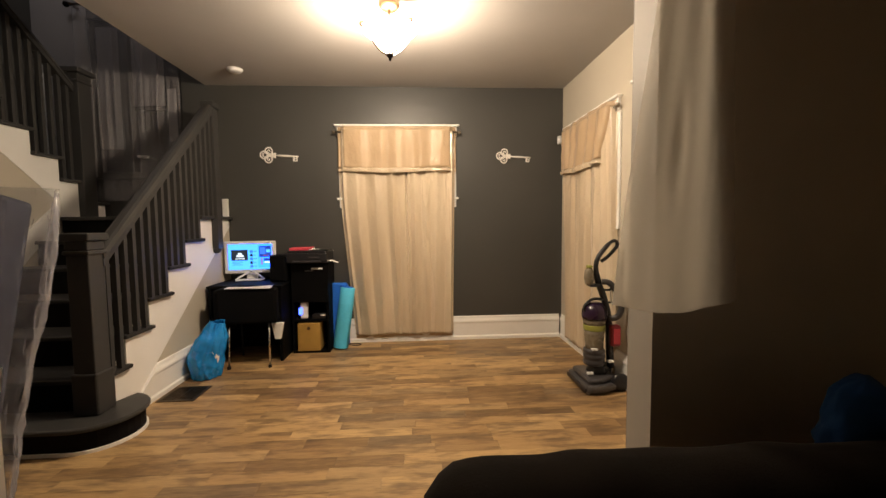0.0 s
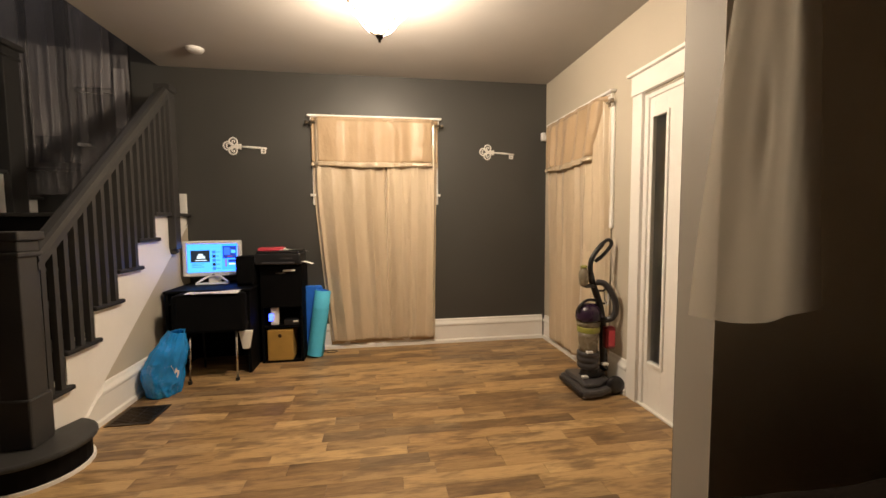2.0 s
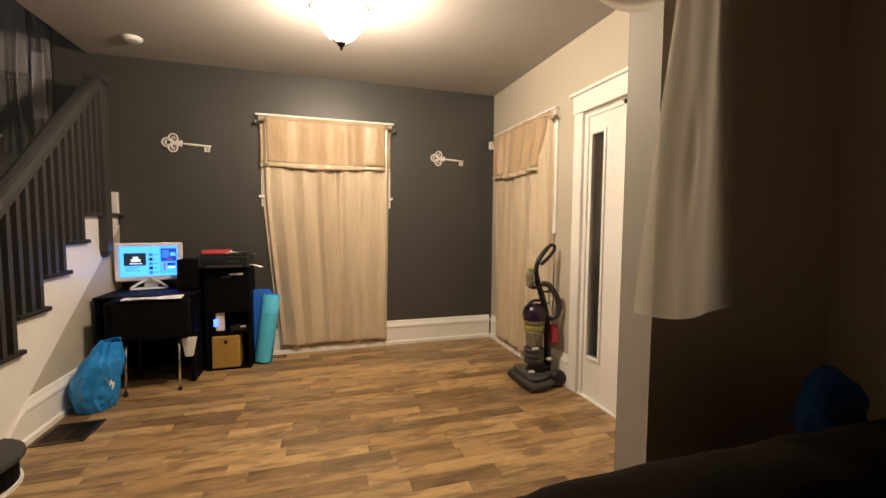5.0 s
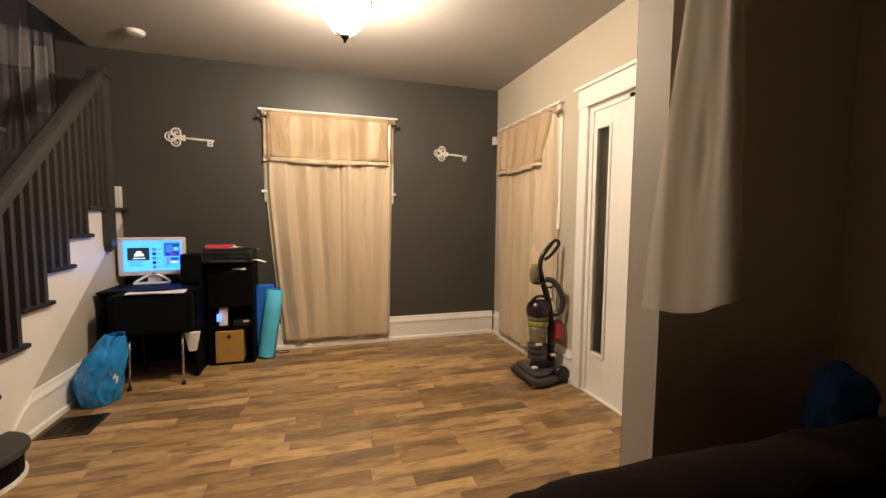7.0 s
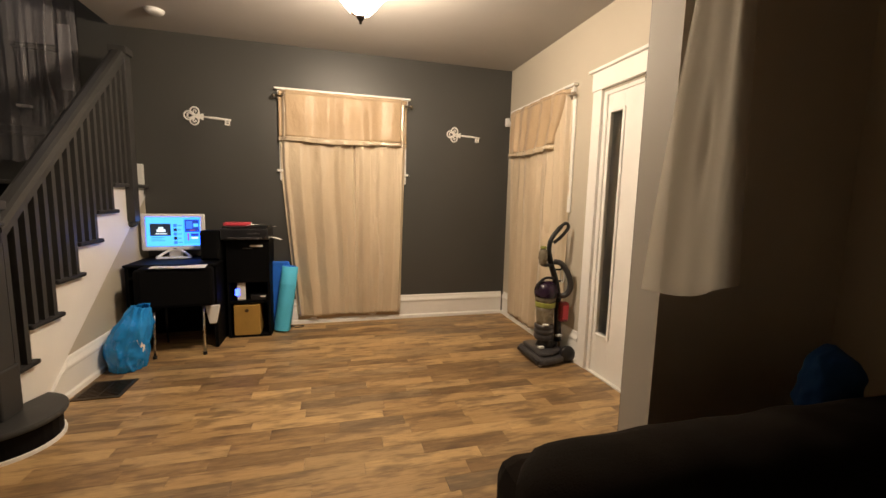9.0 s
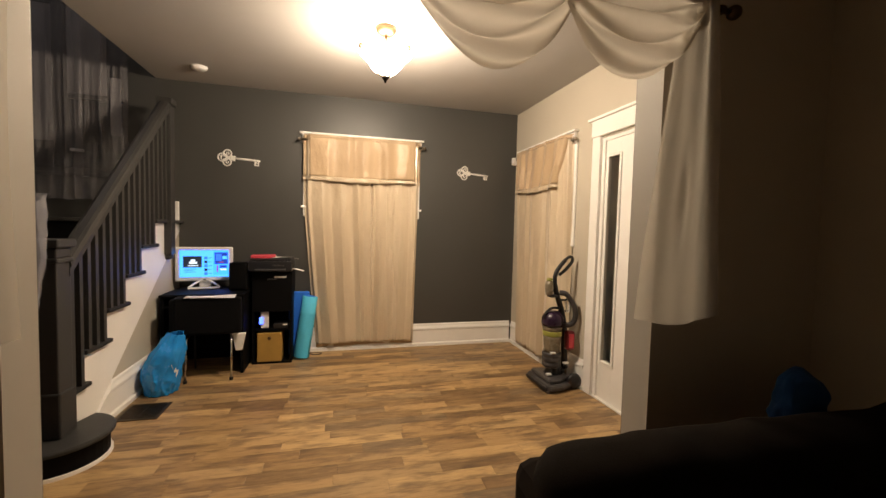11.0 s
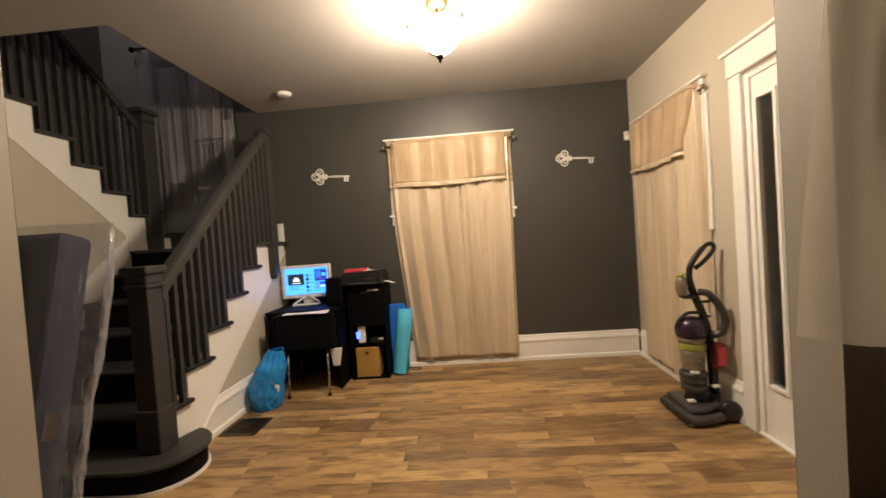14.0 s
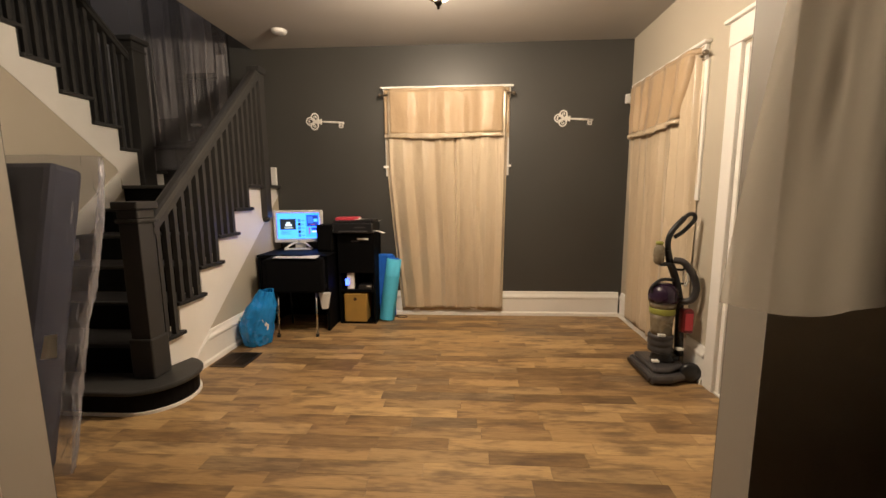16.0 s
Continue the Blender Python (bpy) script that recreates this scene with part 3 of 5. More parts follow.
# ---- curtained windows ----
def drape(x0, x1, z0, z1, wide, folds, seed, depth=0.022, nu=96, nv=44, hem=0.0, back=0.0, inset=0.0, top_flat=-0.25, pressed=0.0):
    """A hanging cloth from z1 down to z0. x0, x1: its sides at the top; wide(v): the (left, right) shift at v from the top (0) to the hem (1).
    Uneven flat folds that turn this way and that; pressed: the depth of creases across it."""
    r = random.Random(seed)
    turns = [0.0]
    while turns[-1] < 1.0:
        turns.append(turns[-1] + (0.55 + 0.9 * r.random()) / (2 * folds))
    level = [(-1) ** i * (0.5 + 0.5 * r.random()) for i in range(len(turns))]
    wander = [0.045 * (r.random() - 0.5) for _ in turns]
    marks = [(0.10 + 0.9 * r.random(), r.randrange(len(turns))) for _ in range(14)]

    def zigzag(u, v):
        for i in range(len(turns) - 1):
            a, b = turns[i] + (wander[i] * v if i else 0), turns[i + 1] + wander[i + 1] * v
            if u <= b:
                k = min(1.0, max(0.0, (u - a) / (b - a)))
                k = k * k * (3 - 2 * k) * 0.45 + k * 0.55
                return level[i] + (level[i + 1] - level[i]) * k, i
        return level[-1], len(turns) - 1

    def at(u, v):
        a, b = wide(v)
        x = x0 + a + (x1 + b - x0 - a) * u
        ph, i = zigzag(u, v)
        crease = 0.008 * noise.noise(Vector((u * 6 + seed + 2.0 * v, v * 3, 0.3))) + 0.004 * noise.noise(Vector((u * 13 + 3 * v, v * 9, seed)))
        if pressed:
            for m, j in marks:
                if abs(i - j) <= 0 and abs(v - m) < 0.05:
                    crease += pressed * (1 - abs(v - m) / 0.05) * (1 if j % 2 else -1)
        edge = min(1.0, 1.6 * max(0.0, 1 - u / 0.06, 1 - (1 - u) / 0.06)) if back else 0.0
        flat = 1 - (0.5 * max(0.0, (v - 0.80) / 0.20) if inset else 0.0)
        y = -depth * (0.30 + 0.70 * min(1, max(0, 1.8 * v - top_flat))) * ph * flat * (1 - 0.6 * edge) + crease + back * edge * flat + inset * v * v
        z = z1 + (z0 - z1) * v + hem * math.sin(u * 7 + seed) * v + 0.4 * hem * noise.noise(Vector((u * 9, seed, 0.5)))
        return (x, y, z)
    return grid(nu, nv, at)


def window_set(index, at, rz, half, top, pane_half, pane_top, left_in, right_in, seed, gather, cas=0.0, zb=0.45, back=0.060, tuck=0.0, off=0.090, trim_cloth=0.0):
    win = new(f"window_{index}")
    nub = 0.022 if index == 1 else -0.02          # only the wider sill shows past the cloth
    win.matrix_world = pose(*at, 0, 0, rz)
    structure(win, "white cased window behind tan curtains", "window")
    part("window_frame", boxes((-half - cas, -pane_half, -0.016, 0.0, zb - 0.05, top - 0.12), (pane_half, half + cas, -0.016, 0.0, zb - 0.05, top - 0.12)), M_WHITE, win, bevel=0.004)
    part("window_header", boxes((-half - 0.01, half + 0.01, -0.028, 0, top - 0.12, top - 0.02), (-half - 0.035, half + 0.035, -0.05, 0, top - 0.02, top)), M_WHITE, win, bevel=0.006)
    part("window_sill", boxes((-half - nub, half + nub, -0.034, 0, zb - 0.075, zb - 0.05), (-half + 0.022 - nub, half - 0.022 + nub, -0.018, 0, zb - 0.155, zb - 0.075)), M_WHITE, win, bevel=0.005)
    zm = (zb + pane_top) / 2
    part("sash", boxes((-pane_half, -pane_half + 0.05, 0.04, 0.08, zb, pane_top), (pane_half - 0.05, pane_half, 0.04, 0.08, zb, pane_top), (-pane_half + 0.05, pane_half - 0.05, 0.04, 0.08, zb, zb + 0.07),
                       (-pane_half + 0.05, pane_half - 0.05, 0.04, 0.08, zm - 0.025, zm + 0.025), (-pane_half + 0.05, pane_half - 0.05, 0.04, 0.08, pane_top - 0.05, pane_top)), M_WHITE, win)
    for z0, z1 in ((zb + 0.07, zm - 0.025), (zm + 0.025, pane_top - 0.05)):
        part("pane", boxes((-pane_half + 0.05, pane_half - 0.05, 0.058, 0.062, z0, z1)), M_GLASS, win)
    # rod
    rod = thing("curtain_rod", "thin dull metal curtain rod with ball ends", "curtain rod", at, rz, "curtain rods")
    zr = top - 0.085
    part("bar", tube([(-half - 0.02, 0.02 - off, zr), (half + 0.02, 0.02 - off, zr)], 0.008, 8), M_BRASS, rod, smooth=True)
    for sgn in (-1, 1):
        bm = bmesh.new()
        bmesh.ops.create_uvsphere(bm, u_segments=12, v_segments=8, radius=0.018, matrix=Matrix.Translation((sgn * (half + 0.034), 0.02 - off, zr)))
        part("finial", bm, M_BRASS, rod, smooth=True)
        part("bracket", boxes((sgn * (half - 0.005) - 0.006, sgn * (half - 0.005) + 0.006, 0.012 - off, -0.005, zr - 0.02, zr - 0.009), (sgn * (half - 0.005) - 0.012, sgn * (half - 0.005) + 0.012, -0.034, -0.0285, zr - 0.035, zr + 0.02)), M_BRASS, rod)
    # cloth
    cur = thing("curtain", "tan satin curtains with a gathered valance, drawn shut", "curtain", at, rz, "window curtains")
    half_c = half - 0.012
    far_c = half_c - trim_cloth
    zc = top - 0.055
    for n, (a, b, sh) in enumerate(((-half_c, gather, left_in), (gather - 0.03, far_c, right_in))):
        bm = drape(a, b, 0.085, zc - 0.02, (lambda v, s=sh, n=n: ((s * max(0, v - 0.3) ** 1.15 / 0.66, s * 0.25 * v) if n == 0 else (0.0, s * v))), 3.6, seed + n, 0.030, nu=130, nv=90, hem=0.006, back=back, inset=min(0.032, off - 0.058), top_flat=0.10, pressed=0.006)
        bmesh.ops.translate(bm, verts=bm.verts, vec=(0, -off - 0.005 * n, 0))
        cloth("panel", bm, M_CURTAIN, cur)
    low = drape(-half_c + left_in * 1.0, far_c + right_in, 0.052, 0.120, lambda v: (0.004, -0.004), 3.6, seed + 7, 0.010, nu=60, nv=3, hem=0.006)
    bmesh.ops.translate(low, verts=low.verts, vec=(0, -0.024, 0))
    cloth("liner_hem", low, M_VALANCE, cur, "darker hem of the lining")
    bm = drape(-half_c - 0.008, far_c + 0.006, top - 0.455, zc, lambda v: (0, -tuck * v ** 1.5), 5.5, seed + 5, 0.020, hem=0.010, nu=120, nv=16, back=0.080)
    bmesh.ops.translate(bm, verts=bm.verts, vec=(0, -off - 0.034, 0))
    cloth("valance", bm, M_VALANCE, cur)
    bm = drape(-half_c - 0.012, far_c + 0.008, top - 0.492, top - 0.452, lambda v: (0, -tuck), 5.5, seed + 5, 0.020, hem=0.010, nu=120, nv=3, back=0.080)
    bmesh.ops.translate(bm, verts=bm.verts, vec=(0, -off - 0.039, 0))
    cloth("hem_band", bm, M_CURTAIN, cur, thick=0.008)
    bm = drape(-half_c - 0.004, far_c + 0.004, zc - 0.012, zc + 0.022, lambda v: (0, 0), 5.5, seed + 9, 0.010, hem=0.007, nu=90, nv=3, back=0.05)
    bmesh.ops.translate(bm, verts=bm.verts, vec=(0, -off - 0.022, 0))
    cloth("rod_pocket", bm, M_VALANCE, cur, thick=0.006)


window_set(1, (0.004, YB, 0), 0, 0.605, 2.262, 0.50, 2.13, 0.125, -0.035, 3, 0.10, zb=1.57)
window_set(2, (XR, 4.005, 0), -90, 0.545, 2.205, 0.42, 2.06, 0.05, 0.03, 21, -0.05, 0.03, 1.24, 0.048, 0.13, 0.058, -0.004)
# dark plain outdoors beyond the panes
structure(part("backdrop", boxes((-4.2, 4.2, 6.3, 6.4, -0.3, 4.9), (3.9, 4.0, -3, 6.3, -0.3, 3.2)), M_NIGHT), "dark night outdoors", "backdrop")

# ---- front door with its side light ----
door = new("door_1")
structure(door, "white panelled front door beside a narrow glazed side light", "door")
part("casing", boxes((XR - 0.024, XR, 3.10, 3.20, 0, 2.075), (XR - 0.032, XR, 1.72, 3.205, 2.075, 2.205), (XR - 0.055, XR, 1.716, 3.228, 2.205, 2.226)), M_WHITE, door, bevel=0.004)
part("jamb", boxes((XR - 0.001, XR + 0.15, 3.062, 3.0995, 0, 2.059), (XR + 0.001, XR + 0.15, 2.66, 2.715, 0, 2.059), (XR + 0.001, XR + 0.15, 1.781, 3.0615, 2.03, 2.059)), M_WHITE, door, bevel=0.003)
# side light: stiles and rails round a tall narrow pane
GY0, GY1, GZ0, GZ1 = 2.895, 3.015, 0.315, 1.900
SX0, SX1 = XR + 0.012, XR + 0.052
side = part("side_light", boxes((SX0, SX1, 2.7155, GY0, 0.012, 2.03), (SX0, SX1, GY1, 3.0615, 0.012, 2.03), (SX0, SX1, GY0, GY1, 0.012, GZ0), (SX0, SX1, GY0, GY1, GZ1, 2.03)), M_WHITE, door, bevel=0.002)
e = 0.022
part("bead", boxes((SX0 - 0.012, SX0, GY0 - e, GY0, GZ0 - e, GZ1 + e), (SX0 - 0.012, SX0, GY1, GY1 + e, GZ0 - e, GZ1 + e), (SX0 - 0.012, SX0, GY0, GY1, GZ0 - e, GZ0), (SX0 - 0.012, SX0, GY0, GY1, GZ1, GZ1 + e)), M_WHITE, side, bevel=0.004)
part("pane", boxes((SX0 + 0.015, SX0 + 0.021, GY0, GY1, GZ0, GZ1)), M_GLASS, side, "dark glass of the side light")
# door leaf
leaf = part("leaf", boxes((XR + 0.035, XR + 0.075, 1.79, 2.645, 0.012, 2.026)), M_WHITE, door, bevel=0.003)
for z0, z1 in ((0.22, 0.85), (1.05, 1.85)):
    part("panel_moulding", boxes((XR + 0.024, XR + 0.035, 1.92, 2.50, z0, z0 + 0.025), (XR + 0.024, XR + 0.035, 1.92, 2.50, z1 - 0.025, z1), (XR + 0.024, XR + 0.035, 1.92, 1.945, z0 + 0.025, z1 - 0.025), (XR + 0.024, XR + 0.035, 2.475, 2.50, z0 + 0.025, z1 - 0.025)), M_WHITE, leaf)
for z in (0.25, 1.05, 1.85):
    part("hinge", boxes((XR + 0.022, XR + 0.036, 2.636, 2.66, z - 0.045, z + 0.045)), M_BRONZE, leaf)
part("handle", tube([(XR + 0.034, 1.86, 1.0), (XR + 0.0, 1.86, 1.0), (XR - 0.02, 1.87, 1.0), (XR - 0.02, 1.96, 1.0)], 0.010, 8), M_BRONZE, leaf, smooth=True)
part("threshold", boxes((XR - 0.012, XR + 0.16, 1.781, 3.099, 0, 0.011)), M_WHITE, door)

# ---- white channel on the wall by the stairs ----
chan = thing("cable_channel", "white cable channel running down the wall", "cable channel", (-1.742, YB, 0))
part("cover_box", boxes((-0.028, 0.022, -0.04, 0, 1.225, 1.515)), M_WHITE_PL, chan, bevel=0.005)
part("conduit", boxes((-0.012, 0.010, -0.018, 0, 0.26, 1.2245)), M_WHITE, chan, bevel=0.003)

# ---- floor register ----
reg = thing("floor_register", "dark brown metal floor register with slots", "floor vent", (-1.545, 3.465, 0.0))
part("frame", boxes((-0.13, 0.13, -0.135, -0.115, 0, 0.006), (-0.13, 0.13, 0.115, 0.135, 0, 0.006), (-0.13, -0.11, -0.115, 0.115, 0, 0.006), (0.11, 0.13, -0.115, 0.115, 0, 0.006)), M_BRONZE, reg)
part("well", boxes((-0.11, 0.11, -0.115, 0.115, 0.0, 0.0015)), M_BLACK, reg)
for k in range(11):
    y = -0.105 + 0.021 * k
    part("slat", boxes((-0.11, 0.11, y - 0.005, y + 0.005, 0.0015, 0.005)), M_BRONZE, reg)
part("rib", boxes((-0.004, 0.004, -0.115, 0.115, 0.005, 0.0065)), M_BRONZE, reg)

# ---- desk corner ----
desk = thing("computer_desk", "small black computer desk against the charcoal wall", "desk", (-1.40, 4.40, 0))
part("desktop", boxes((-0.30, 0.36, -0.27, 0.26, 0.68, 0.705)), M_BLACK, desk, bevel=0.012)
part("side_panel", boxes((-0.29, -0.265, -0.25, 0.25, 0, 0.68)), M_BLACK, desk)
part("side_panel", boxes((0.325, 0.35, -0.25, 0.25, 0, 0.68)), M_BLACK, desk)
part("back_panel", boxes((-0.265, 0.325, 0.235, 0.25, 0.0, 0.68)), M_BLACK, desk)
part("keyboard_shelf", boxes((-0.265, 0.325, -0.24, 0.08, 0.585, 0.60)), M_BLACK, desk)

mon = thing("computer", "white all-in-one computer with a lit blue screen", "computer", (-1.462, 4.535, 0.705), 10.0)
shell = part("shell", boxes((-0.238, 0.238, 0.0, 0.035, 0.065, 0.385)), M_WHITE_PL, mon, bevel=0.012)
SCR = {"blue": glow("screen_blue", (0.012, 0.10, 0.95), 6.5), "pale": glow("screen_pale", (0.06, 0.34, 1.0), 2.3), "dark": glow("screen_dark", (0.015, 0.03, 0.06), 0.6),
       "white": glow("screen_white", (0.80, 0.92, 1.0), 1.3), "violet": glow("screen_violet", (0.03, 0.16, 0.80), 1.6), "red": glow("screen_red", (0.55, 0.10, 0.35), 0.8), "deep": glow("screen_deep", (0.01, 0.05, 0.40), 1.2)}


def patch(name, key, x0, x1, z0, z1, lift=0.0):
    part(name, boxes((x0, x1, -0.0035 - lift, -0.0005, z0, z1)), SCR[key], shell)


patch("screen", "blue", -0.200, 0.200, 0.105, 0.355)
patch("window_pane", "pale", -0.196, 0.072, 0.110, 0.350, 0.001)
patch("picture", "dark", -0.172, -0.022, 0.195, 0.300, 0.002)
patch("picture_mark", "white", -0.125, -0.060, 0.228, 0.250, 0.003)
patch("picture_mark", "white", -0.112, -0.075, 0.250, 0.270, 0.003)
patch("picture_mark", "white", -0.135, -0.050, 0.208, 0.216, 0.003)
patch("title_bar", "pale", -0.196, 0.072, 0.318, 0.350, 0.002)
for k in range(5):
    patch("thumbnail", "dark" if k % 2 else "violet", -0.002, 0.024, 0.122 + 0.037 * k, 0.148 + 0.037 * k, 0.002)
    patch("text_bar", "violet", 0.030, 0.062 - 0.008 * (k % 2), 0.132 + 0.037 * k, 0.138 + 0.037 * k, 0.002)
for k in range(3):
    patch("text_bar", "violet", -0.165, -0.070 - 0.02 * (k % 2), 0.150 + 0.014 * k, 0.155 + 0.014 * k, 0.002)
patch("task_bar", "pale", -0.200, 0.200, 0.105, 0.122, 0.002)
patch("side_window", "deep", 0.082, 0.192, 0.225, 0.335, 0.001)
patch("side_picture", "violet", 0.092, 0.140, 0.255, 0.322, 0.002)
patch("side_picture", "pale", 0.148, 0.186, 0.270, 0.300, 0.002)
patch("side_mark", "red", 0.100, 0.112, 0.150, 0.215, 0.001)
patch("side_mark", "red", 0.120, 0.160, 0.238, 0.246, 0.002)
patch("side_mark", "white", 0.130, 0.180, 0.165, 0.180, 0.001)
patch("side_mark", "deep", 0.125, 0.185, 0.188, 0.212, 0.001)
part("logo_bar", boxes((-0.012, 0.012, -0.002, 0.0, 0.078, 0.084)), M_GREY_PL, shell)
for sgn in (-1, 1):
    part("stand_leg", tube(smooth_path([(0.0, 0.02, 0.075), (sgn * 0.06, 0.0, 0.055), (sgn * 0.13, -0.05, 0.010)], 4), 0.010, 8), M_WHITE_PL, mon, smooth=True)
part("stand_back", boxes((-0.05, 0.05, 0.035, 0.10, 0.0, 0.07)), M_WHITE_PL, mon, bevel=0.01)

part("stand_base", boxes((-0.13, 0.13, -0.075, 0.02, 0.0, 0.010)), M_WHITE_PL, mon, bevel=0.004)

paper = thing("paper_sheet", "white sheets of paper lying on the chair back", "paper", (-1.285, 4.03, 0.0), 4)
part("sheet", grid(10, 6, lambda u, v: (-0.17 + 0.37 * u, -0.085 + 0.13 * v, 0.7035 + 0.004 * math.sin(5 * u + 3 * v) + 0.004)), M_PAPER, paper, smooth=True)
part("sheet", grid(8, 4, lambda u, v: (-0.13 + 0.30 * u, -0.07 + 0.13 * v, 0.702)), M_PAPER, paper, smooth=True)

spk = thing("desk_speaker", "black loudspeaker beside the screen", "loudspeaker", (-1.13, 4.40, 0.705), -8)
part("cabinet", boxes((-0.075, 0.085, -0.07, 0.07, 0, 0.255)), M_BLACK, spk, bevel=0.015)
part("grille", boxes((-0.06, 0.07, -0.076, -0.0705, 0.02, 0.235)), M_BLACK_CLOTH, spk, bevel=0.004)

# chair pushed up to the desk, its back to the room
chair = thing("chair", "black padded chair with thin steel legs at the desk", "chair", (-1.29, 4.10, 0), 4)
part("backrest", boxes((-0.25, 0.245, -0.14, -0.04, 0.395, 0.702)), M_BLACK_CLOTH, chair, bevel=0.022)
part("seat", boxes((-0.23, 0.23, -0.10, 0.28, 0.40, 0.455)), M_BLACK_CLOTH, chair, bevel=0.02)
for sgn in (-1, 1):
    part("leg", tube([(sgn * 0.165, -0.09, 0.42), (sgn * 0.170, -0.12, 0.0)], 0.0085, 8), M_CHROME, chair, "steel leg", smooth=True)
    # rear leg: steel coloured black to stand for the dark under the desk
    part("leg", tube([(sgn * 0.175, 0.22, 0.41), (sgn * 0.18, 0.26, 0.0)], 0.0085, 8), M_PLASTIC, chair, smooth=True)
    part("foot", lathe([(0.015, 0), (0.015, 0.025)], 10, (sgn * 0.170, -0.12)), M_PLASTIC, chair)
part("jacket", boxes((-0.285, -0.17, -0.13, 0.12, 0.32, 0.695)), M_BLACK_CLOTH, chair, "black cloth hung over the chair", bevel=0.03)

# shelf tower
tower = thing("shelf_tower", "black open shelf tower beside the desk", "shelf", (-0.845, 4.50, 0))
part("side_panel", boxes((-0.175, -0.155, -0.14, 0.16, 0, 0.88)), M_BLACK, tower)
part("side_panel", boxes((0.155, 0.175, -0.14, 0.16, 0, 0.88)), M_BLACK, tower)
for z in (0.0, 0.315, 0.60, 0.86):
    part("shelf_board", boxes((-0.1545, 0.1545, -0.14, 0.16, z, z + 0.02)), M_BLACK, tower)
part("back_panel", boxes((-0.1545, 0.1545, 0.145, 0.158, 0.02, 0.86)), M_BLACK, tower)
part("drawer_front", boxes((-0.172, 0.172, -0.153, -0.141, 0.50, 0.874)), M_BLACK, tower, bevel=0.004)
part("drawer_grip", boxes((-0.04, 0.04, -0.160, -0.1535, 0.80, 0.812)), M_GREY_PL, tower, bevel=0.002)
part("label_strip", boxes((0.02, 0.125, -0.1545, -0.1535, 0.818, 0.834)), M_PAPER, tower, "white paper label")
obox = thing("storage_box", "ochre fabric storage box in the shelf tower", "storage box", (-0.868, 4.385, 0.02))
part("body", boxes((-0.108, 0.108, -0.03, 0.22, 0, 0.275)), M_OCHRE, obox, bevel=0.008)
part("grip", lathe([(0.006, -0.036), (0.016, -0.034), (0.016, -0.028)], 14), M_BRONZE, obox)
grip = [c for c in obox.children if c.name.startswith("grip")][0]
grip.matrix_local = Matrix.Translation((0, 0, 0.225)) @ Matrix.Rotation(radians(-90), 4, "X")
router = thing("modem", "white modem with a bright blue light on the shelf", "modem", (-0.915, 4.40, 0.335), 12)
part("case", boxes((-0.035, 0.035, -0.03, 0.10, 0, 0.165)), M_WHITE_PL, router, bevel=0.012)
part("status_light", boxes((-0.05, -0.015, -0.036, -0.0305, 0.045, 0.11)), glow("blue_status_light", (0.05, 0.10, 1.0), 6.0), router, "glowing blue status light", bevel=0.006)
dbox = thing("disc_player", "flat black box with a white label on the shelf", "media box", (-0.775, 4.40, 0.335))
part("body", boxes((-0.06, 0.07, -0.03, 0.12, 0, 0.045)), M_PLASTIC, dbox, bevel=0.004)
part("label_bar", boxes((0.02, 0.065, -0.034, -0.0305, 0.028, 0.040)), M_PAPER, dbox)
prn = thing("printer", "black printer on top of the shelf tower", "printer", (-0.86, 4.48, 0.88))
part("body", boxes((-0.19, 0.19, -0.16, 0.15, 0, 0.10)), M_PLASTIC, prn, bevel=0.012)
part("lid", boxes((-0.18, 0.18, -0.15, 0.14, 0.10, 0.118)), M_PLASTIC, prn, bevel=0.006)
part("paper_tray", boxes((-0.12, 0.14, -0.21, -0.161, 0.015, 0.025)), M_GREY_PL, prn)
part("control_bar", boxes((0.02, 0.12, -0.166, -0.1605, 0.050, 0.062)), M_GREY_PL, prn)
redb = thing("red_folder", "red folder lying on the printer", "folder", (-0.92, 4.47, 0.998), 6)
part("cover", boxes((-0.125, 0.09, -0.08, 0.08, 0, 0.028)), M_RED, redb, bevel=0.006)
part("pages", boxes((-0.115, 0.094, -0.07, 0.07, 0.006, 0.022)), M_PAPER, redb)
papers = thing("loose_papers", "loose white papers on the printer", "paper", (-0.74, 4.42, 0.998), -10)
part("sheet", grid(6, 4, lambda u, v: (-0.10 + 0.22 * u, -0.08 + 0.13 * v, 0.004 + 0.010 * math.sin(3 * u + 2 * v))), M_PAPER, papers)
papers2 = thing("paper_slip", "white paper slips sticking out beside the printer", "paper", (-0.66, 4.35, 0.90), -12)
part("sheet", grid(6, 3, lambda u, v: (-0.03 + 0.13 * u, -0.03 + 0.06 * v, 0.0 + 0.008 * math.sin(4 * u) - 0.01 * u)), M_PAPER, papers2)
part("hanging_bag", prism([(0.295, 0.215), (0.345, 0.215), (0.375, 0.365), (0.268, 0.365)], "y", -0.292, -0.252), M_PAPER, desk, "white paper bag hung on the desk", bevel=0.006)

